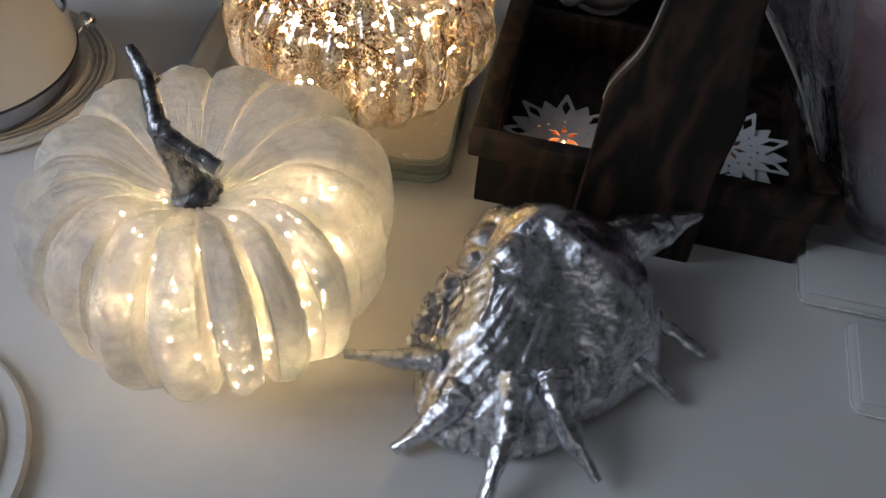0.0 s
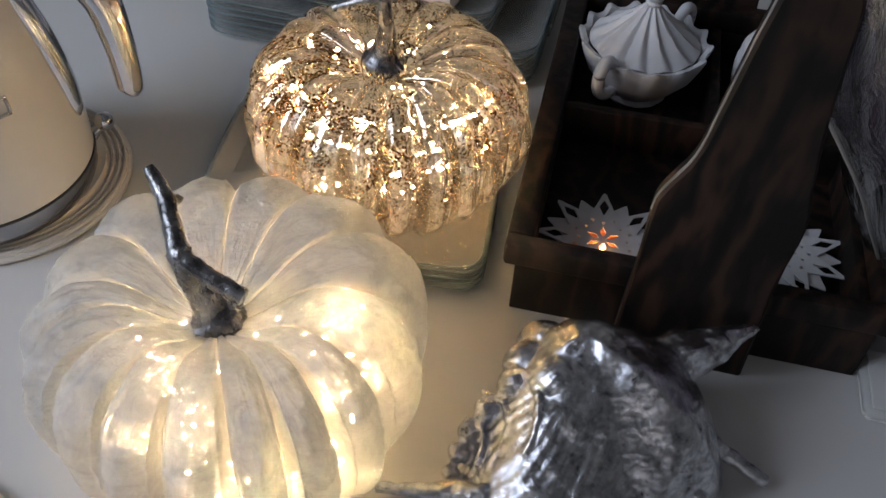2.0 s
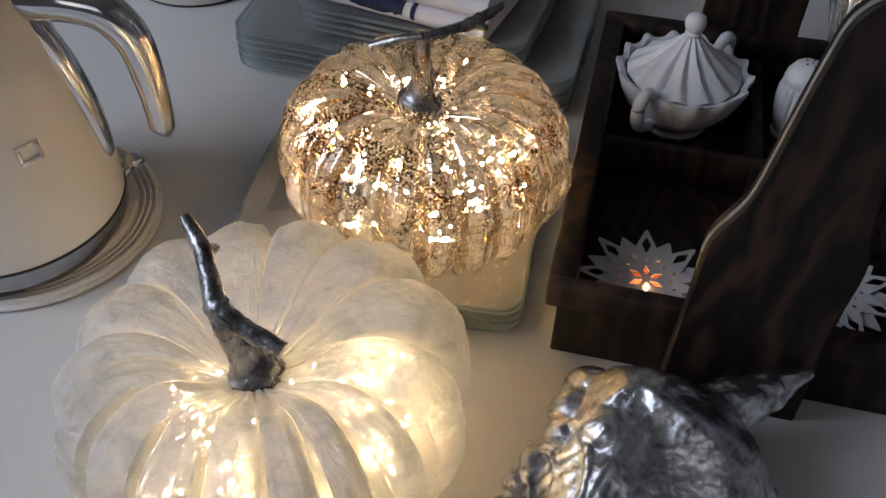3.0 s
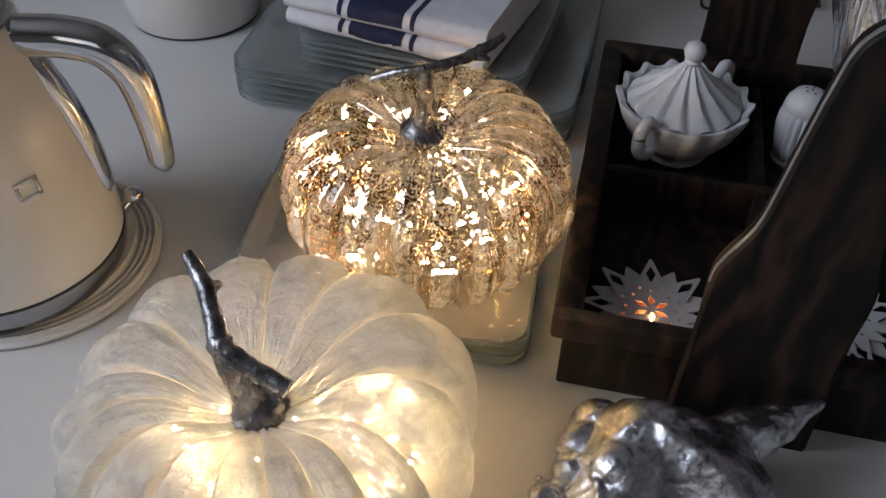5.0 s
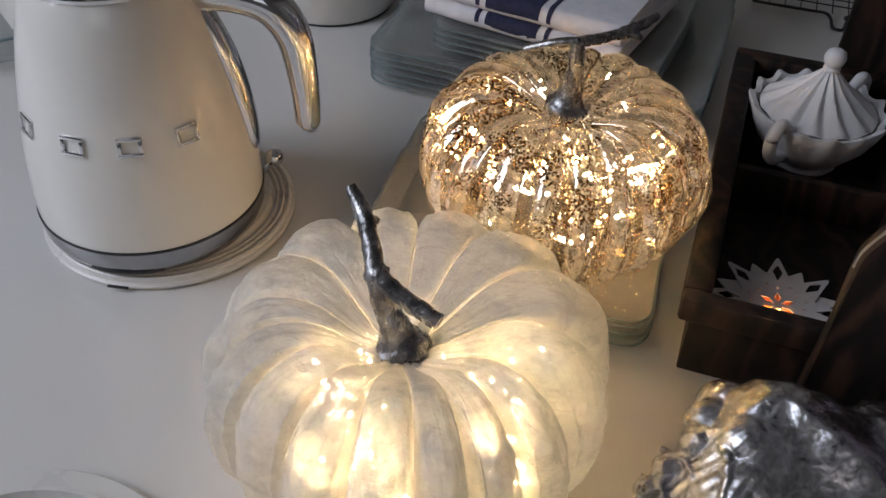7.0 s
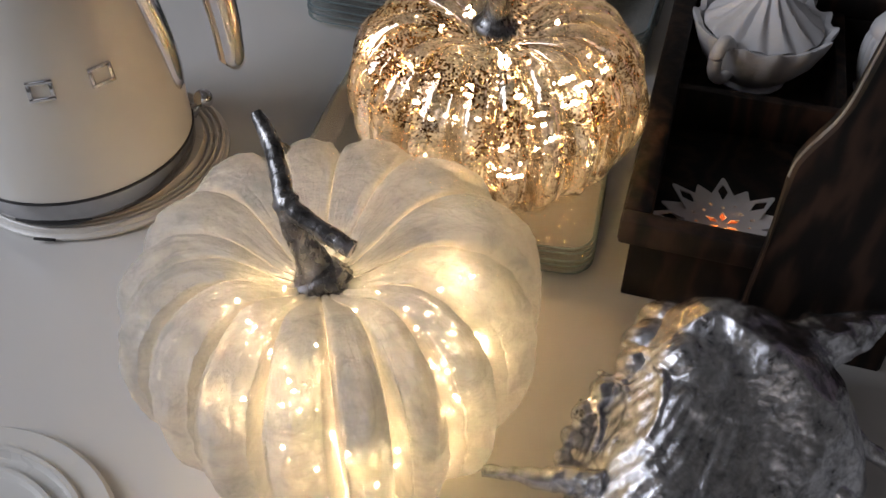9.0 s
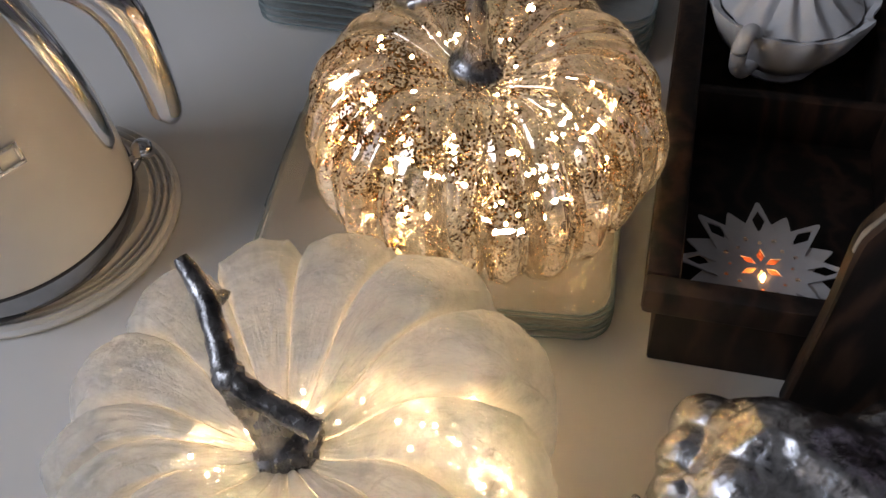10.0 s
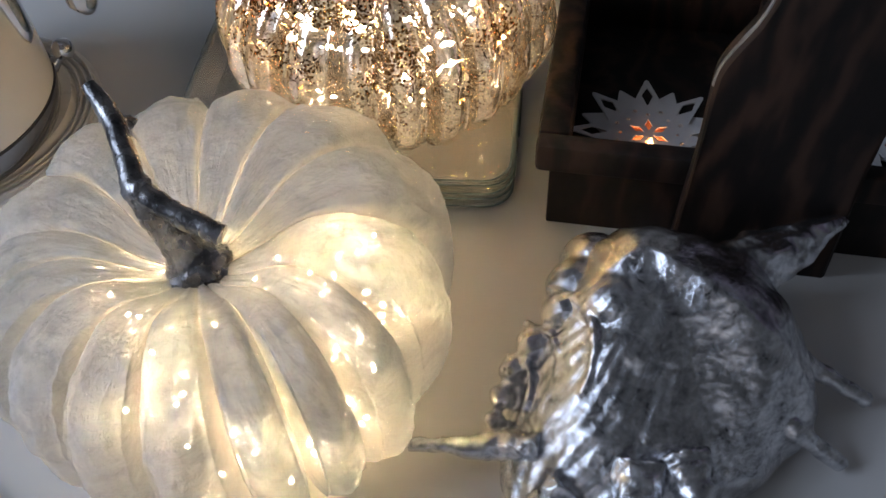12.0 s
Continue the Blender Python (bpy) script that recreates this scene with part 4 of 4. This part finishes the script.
FINGERS = (([(0.010, 0.296, 0.030), (-0.020, 0.300, 0.022), (-0.0515, 0.3025, 0.0175)], [0.0072, 0.0054, 0.0036]),
           ([(0.020, 0.278, 0.030), (0.004, 0.262, 0.018), (-0.0158, 0.2480, 0.0060)], [0.0120, 0.0068, 0.0034]),
           ([(0.052, 0.285, 0.036), (0.045, 0.248, 0.028), (0.034, 0.2120, 0.0070)], [0.0130, 0.0074, 0.0038]),
           ([(0.070, 0.288, 0.036), (0.076, 0.266, 0.032), (0.100, 0.2370, 0.0120)], [0.0125, 0.0076, 0.0040]),
           ([(0.100, 0.325, 0.034), (0.122, 0.310, 0.026), (0.1510, 0.2990, 0.0070)], [0.0110, 0.0064, 0.0036]),
           ([(0.112, 0.352, 0.034), (0.138, 0.345, 0.024), (0.1715, 0.3340, 0.0070)], [0.0105, 0.0060, 0.0032]),
           ([(0.072, 0.364, 0.036), (0.110, 0.382, 0.046), (0.146, 0.401, 0.051), (0.1680, 0.4132, 0.0512)], [0.0240, 0.0185, 0.0090, 0.0025]))


def fused(name, bm, parent, label, seed):
    """Fuses the pieces of a form into one skin and roughens it like beaten leaf."""
    raw = part("raw", bm, SILVER)
    re = raw.modifiers.new("fuse", "REMESH")
    re.mode, re.voxel_size = "VOXEL", 0.0010
    sm = raw.modifiers.new("soften", "SMOOTH")
    sm.factor, sm.iterations = 0.5, 3
    bpy.context.view_layer.update()
    me = bpy.data.meshes.new_from_object(raw.evaluated_get(bpy.context.evaluated_depsgraph_get()))
    bpy.data.objects.remove(raw)
    co = np.empty(len(me.vertices) * 3, dtype=np.float32)
    me.vertices.foreach_get("co", co)
    no = np.empty_like(co)
    me.vertices.foreach_get("normal", no)
    co, no = co.reshape(-1, 3), no.reshape(-1, 3)
    push = []
    for c in co.tolist():
        v = Vector(c)
        d = 0.0020 * noise.noise(v * 34) + 0.0010 * noise.noise(v * 85) + 0.0004 * (0.3 - abs(noise.noise(v * 170 + Vector((seed, 0, 0))))) + 0.0002 * noise.noise(v * 330)
        if not seed:
            # growth lines that fan out from the shoulder to the flared lip
            x, y = c[0] - 0.022, c[1] - 0.030
            fan, out = math.atan2(y, x), math.hypot(x, y)
            reach = max(0.0, min(1.0, (out - 0.050) / 0.03)) * max(0.0, min(1.0, (-1.55 - fan) * 2.2)) * (1.0 if fan < 0 else 0.0)
            d += reach * (0.00028 * math.sin(fan * 84 + 9 * noise.noise(v * 22)) + 0.0001 * math.sin(fan * 37 + 5 * noise.noise(v * 15)))
        push.append(d)
    co += no * np.array(push, dtype=np.float32)[:, None]
    co[:, 2] = np.maximum(co[:, 2], 0.0004)
    me.vertices.foreach_set("co", co.ravel())
    me.materials.clear()
    me.materials.append(SILVER)
    me.shade_smooth()
    me.name = name
    ob = new(name, me)
    ob.parent = parent
    return tagged(ob, label)


shell = thing("conch_shell", Matrix.Translation(S_AT), "silver-leafed spider conch shell with long fingers on the counter", "shell")
fused("body", conch(), shell, "ribbed silver body with knobs", 0)
for n, (points, radii) in enumerate(FINGERS):
    tip = len(FINGERS) - 1 == n
    fused("siphon" if tip else "finger", tube([Vector(p) - S_AT for p in points], radii, 14, 8, rough=0.25), shell, "", n)

# ---- behind and beside ----
crock = thing("crock", pose(-0.345, 0.922, 0), "white stoneware crock with a dark foot line behind the kettle", "crock")
part("body", revolve([(0, 0.0030), (0.066, 0.0030), (0.0685, 0.006), (0.074, 0.05), (0.077, 0.12), (0.078, 0.160), (0.0765, 0.162), (0.073, 0.158), (0.070, 0.06), (0.064, 0.012), (0, 0.010)], 80), STONEWARE, crock)
# black disc that draws the dark line at the crock's base
part("foot", revolve([(0, 0), (0.0650, 0), (0.0655, 0.0028), (0, 0.0028)], 80), BLACK, crock, "dark foot")

dish = thing("glass_dish", pose(-0.640, 0.765, 0), "clear ringed glass dish on the counter behind the kettle", "dish")
part("body", revolve([(0, 0.0008), (0.058, 0.0008), (0.064, 0.003), (0.078, 0.014), (0.081, 0.016), (0.083, 0.024), (0.090, 0.034), (0.092, 0.036), (0.0905, 0.0375), (0.086, 0.035), (0.0785, 0.024), (0.075, 0.018), (0.062, 0.0075), (0, 0.006)], 80), GLASS, dish)
part("rim", revolve([(0.0895, 0.0376), (0.0925, 0.0376), (0.0932, 0.0390), (0.0915, 0.0402), (0.0897, 0.0392), (0.0895, 0.0376)], 80), GLASS_EDGE, dish, "thick greenish rim")

tray = thing("round_base", pose(-0.308, 0.205, 0), "ringed white plastic round base on the counter", "appliance base")
part("body", revolve([(0, 0.001), (0.091, 0.001), (0.0945, 0.003), (0.0950, 0.006), (0.0930, 0.0085), (0.0815, 0.0078), (0.0800, 0.0116), (0.0775, 0.0116), (0.0758, 0.0066), (0.0700, 0.0066), (0.0688, 0.0112), (0.0666, 0.0112), (0.0650, 0.0064), (0.045, 0.0064), (0.043, 0.0125), (0, 0.0125)], 96), WHITE_PLASTIC, tray)
part("tab", box(0.0672, 0.006, 0.0060, 0.0785, 0.0085, 0.0112, 0.0004), WHITE_PLASTIC, tray)

rack = thing("wire_rack", pose(0.215, 1.030, 0, 0, 0, -9), "black wire cooling rack on the counter behind the crate", "rack")
part("rail", tube([(-0.105, -0.026, 0.007), (-0.100, -0.030, 0.007), (-0.045, -0.030, 0.007), (-0.030, -0.030, 0.007), (-0.0235, -0.036, 0.0045), (-0.0200, -0.052, 0.0018), (-0.0100, -0.052, 0.0018), (-0.0065, -0.036, 0.0045), (0.000, -0.030, 0.007), (0.10, -0.030, 0.007)], [0.0017] * 10, 8, 6), BLACK, rack, "bent frame wire with foot")
part("rail", tube([(-0.105, -0.026, 0.007), (-0.105, 0.20, 0.007), (-0.10, 0.205, 0.007), (0.10, 0.205, 0.007)], [0.0017] * 4, 8, 6), BLACK, rack)
part("rail", tube([(-0.08, 0.202, 0.007), (-0.08, 0.21, 0.0045), (-0.08, 0.222, 0.0018)], [0.0017] * 3, 8, 6), BLACK, rack)
part("rail", tube([(0.10, -0.030, 0.007), (0.10, 0.205, 0.007)], [0.0017] * 2, 8, 6), BLACK, rack)
for k in range(12):
    part("wire", tube([(-0.089 + 0.0165 * k, -0.030, 0.0080), (-0.089 + 0.0165 * k, 0.204, 0.0080)], [0.0008] * 2, 6, 2), BLACK, rack)
for k in range(13):
    part("wire", tube([(-0.104, -0.013 + 0.0165 * k, 0.0092), (0.099, -0.013 + 0.0165 * k, 0.0092)], [0.0008] * 2, 6, 2), BLACK, rack)

bag = thing("gift_bag", pose(0.322, 0.478, 0), "clear cellophane bag over lilac tissue beside the crate", "bag")


def crumple(a, r, z):
    flare = 0.26 * max(0.0, -math.cos(a)) ** 8 * max(0.0, min(1.0, (z - 0.17) / 0.06))
    return r * (1 + flare) * (1 + 0.10 * noise.noise((2.2 * math.cos(a), 2.2 * math.sin(a), z * 14))) * (1 + 0.035 * math.sin(a * 5 + z * 20)), z


film = revolve([(0.0, 0.001), (0.030, 0.001), (0.045, 0.020), (0.068, 0.050), (0.095, 0.090), (0.113, 0.125), (0.135, 0.175), (0.150, 0.23), (0.158, 0.30), (0.16, 0.36)], 80, shape=crumple)
part("film", film, FILM, bag, "clear crinkled film")
for turn in (188.0, 20.0):
    a = radians(turn)
    edge = [(*polar(crumple(a, r, z)[0] + 0.001, a), z) for r, z in ((0.045, 0.020), (0.068, 0.050), (0.095, 0.090), (0.113, 0.125), (0.135, 0.175), (0.150, 0.23), (0.158, 0.30), (0.16, 0.36))]
    part("seam", tube(edge, [0.0011] * len(edge), 6, 6), CLEAR, bag, "pressed side seam")
tissue = revolve([(0.0, 0.004), (0.020, 0.006), (0.034, 0.030), (0.055, 0.075), (0.072, 0.130), (0.085, 0.20), (0.09, 0.27), (0.05, 0.30), (0, 0.31)], 80, shape=crumple)
part("tissue", tissue, LILAC, bag, "crumpled lilac tissue")


def clear_box(at, turn, w, d, h, label):
    t = thing("plastic_box", pose(*at, 0, 0, turn), label, "box", "clear boxes")
    bm = box(0, 0, 0, w, d, h, 0.006, 3)
    part("shell", bm, CLEAR, t)
    part("rim", box(0.004, 0.004, h + 0.0002, w - 0.004, d - 0.004, h + 0.003, 0.0012), CLEAR, t)
    return t


clear_box((0.2420, 0.3870, 0.0), -9.0, 0.10, 0.055, 0.009, "frosted clear plastic box lying on the counter")
clear_box((0.2590, 0.3030, 0.0), -9.0, 0.12, 0.070, 0.010, "frosted clear plastic box beside another on the counter")
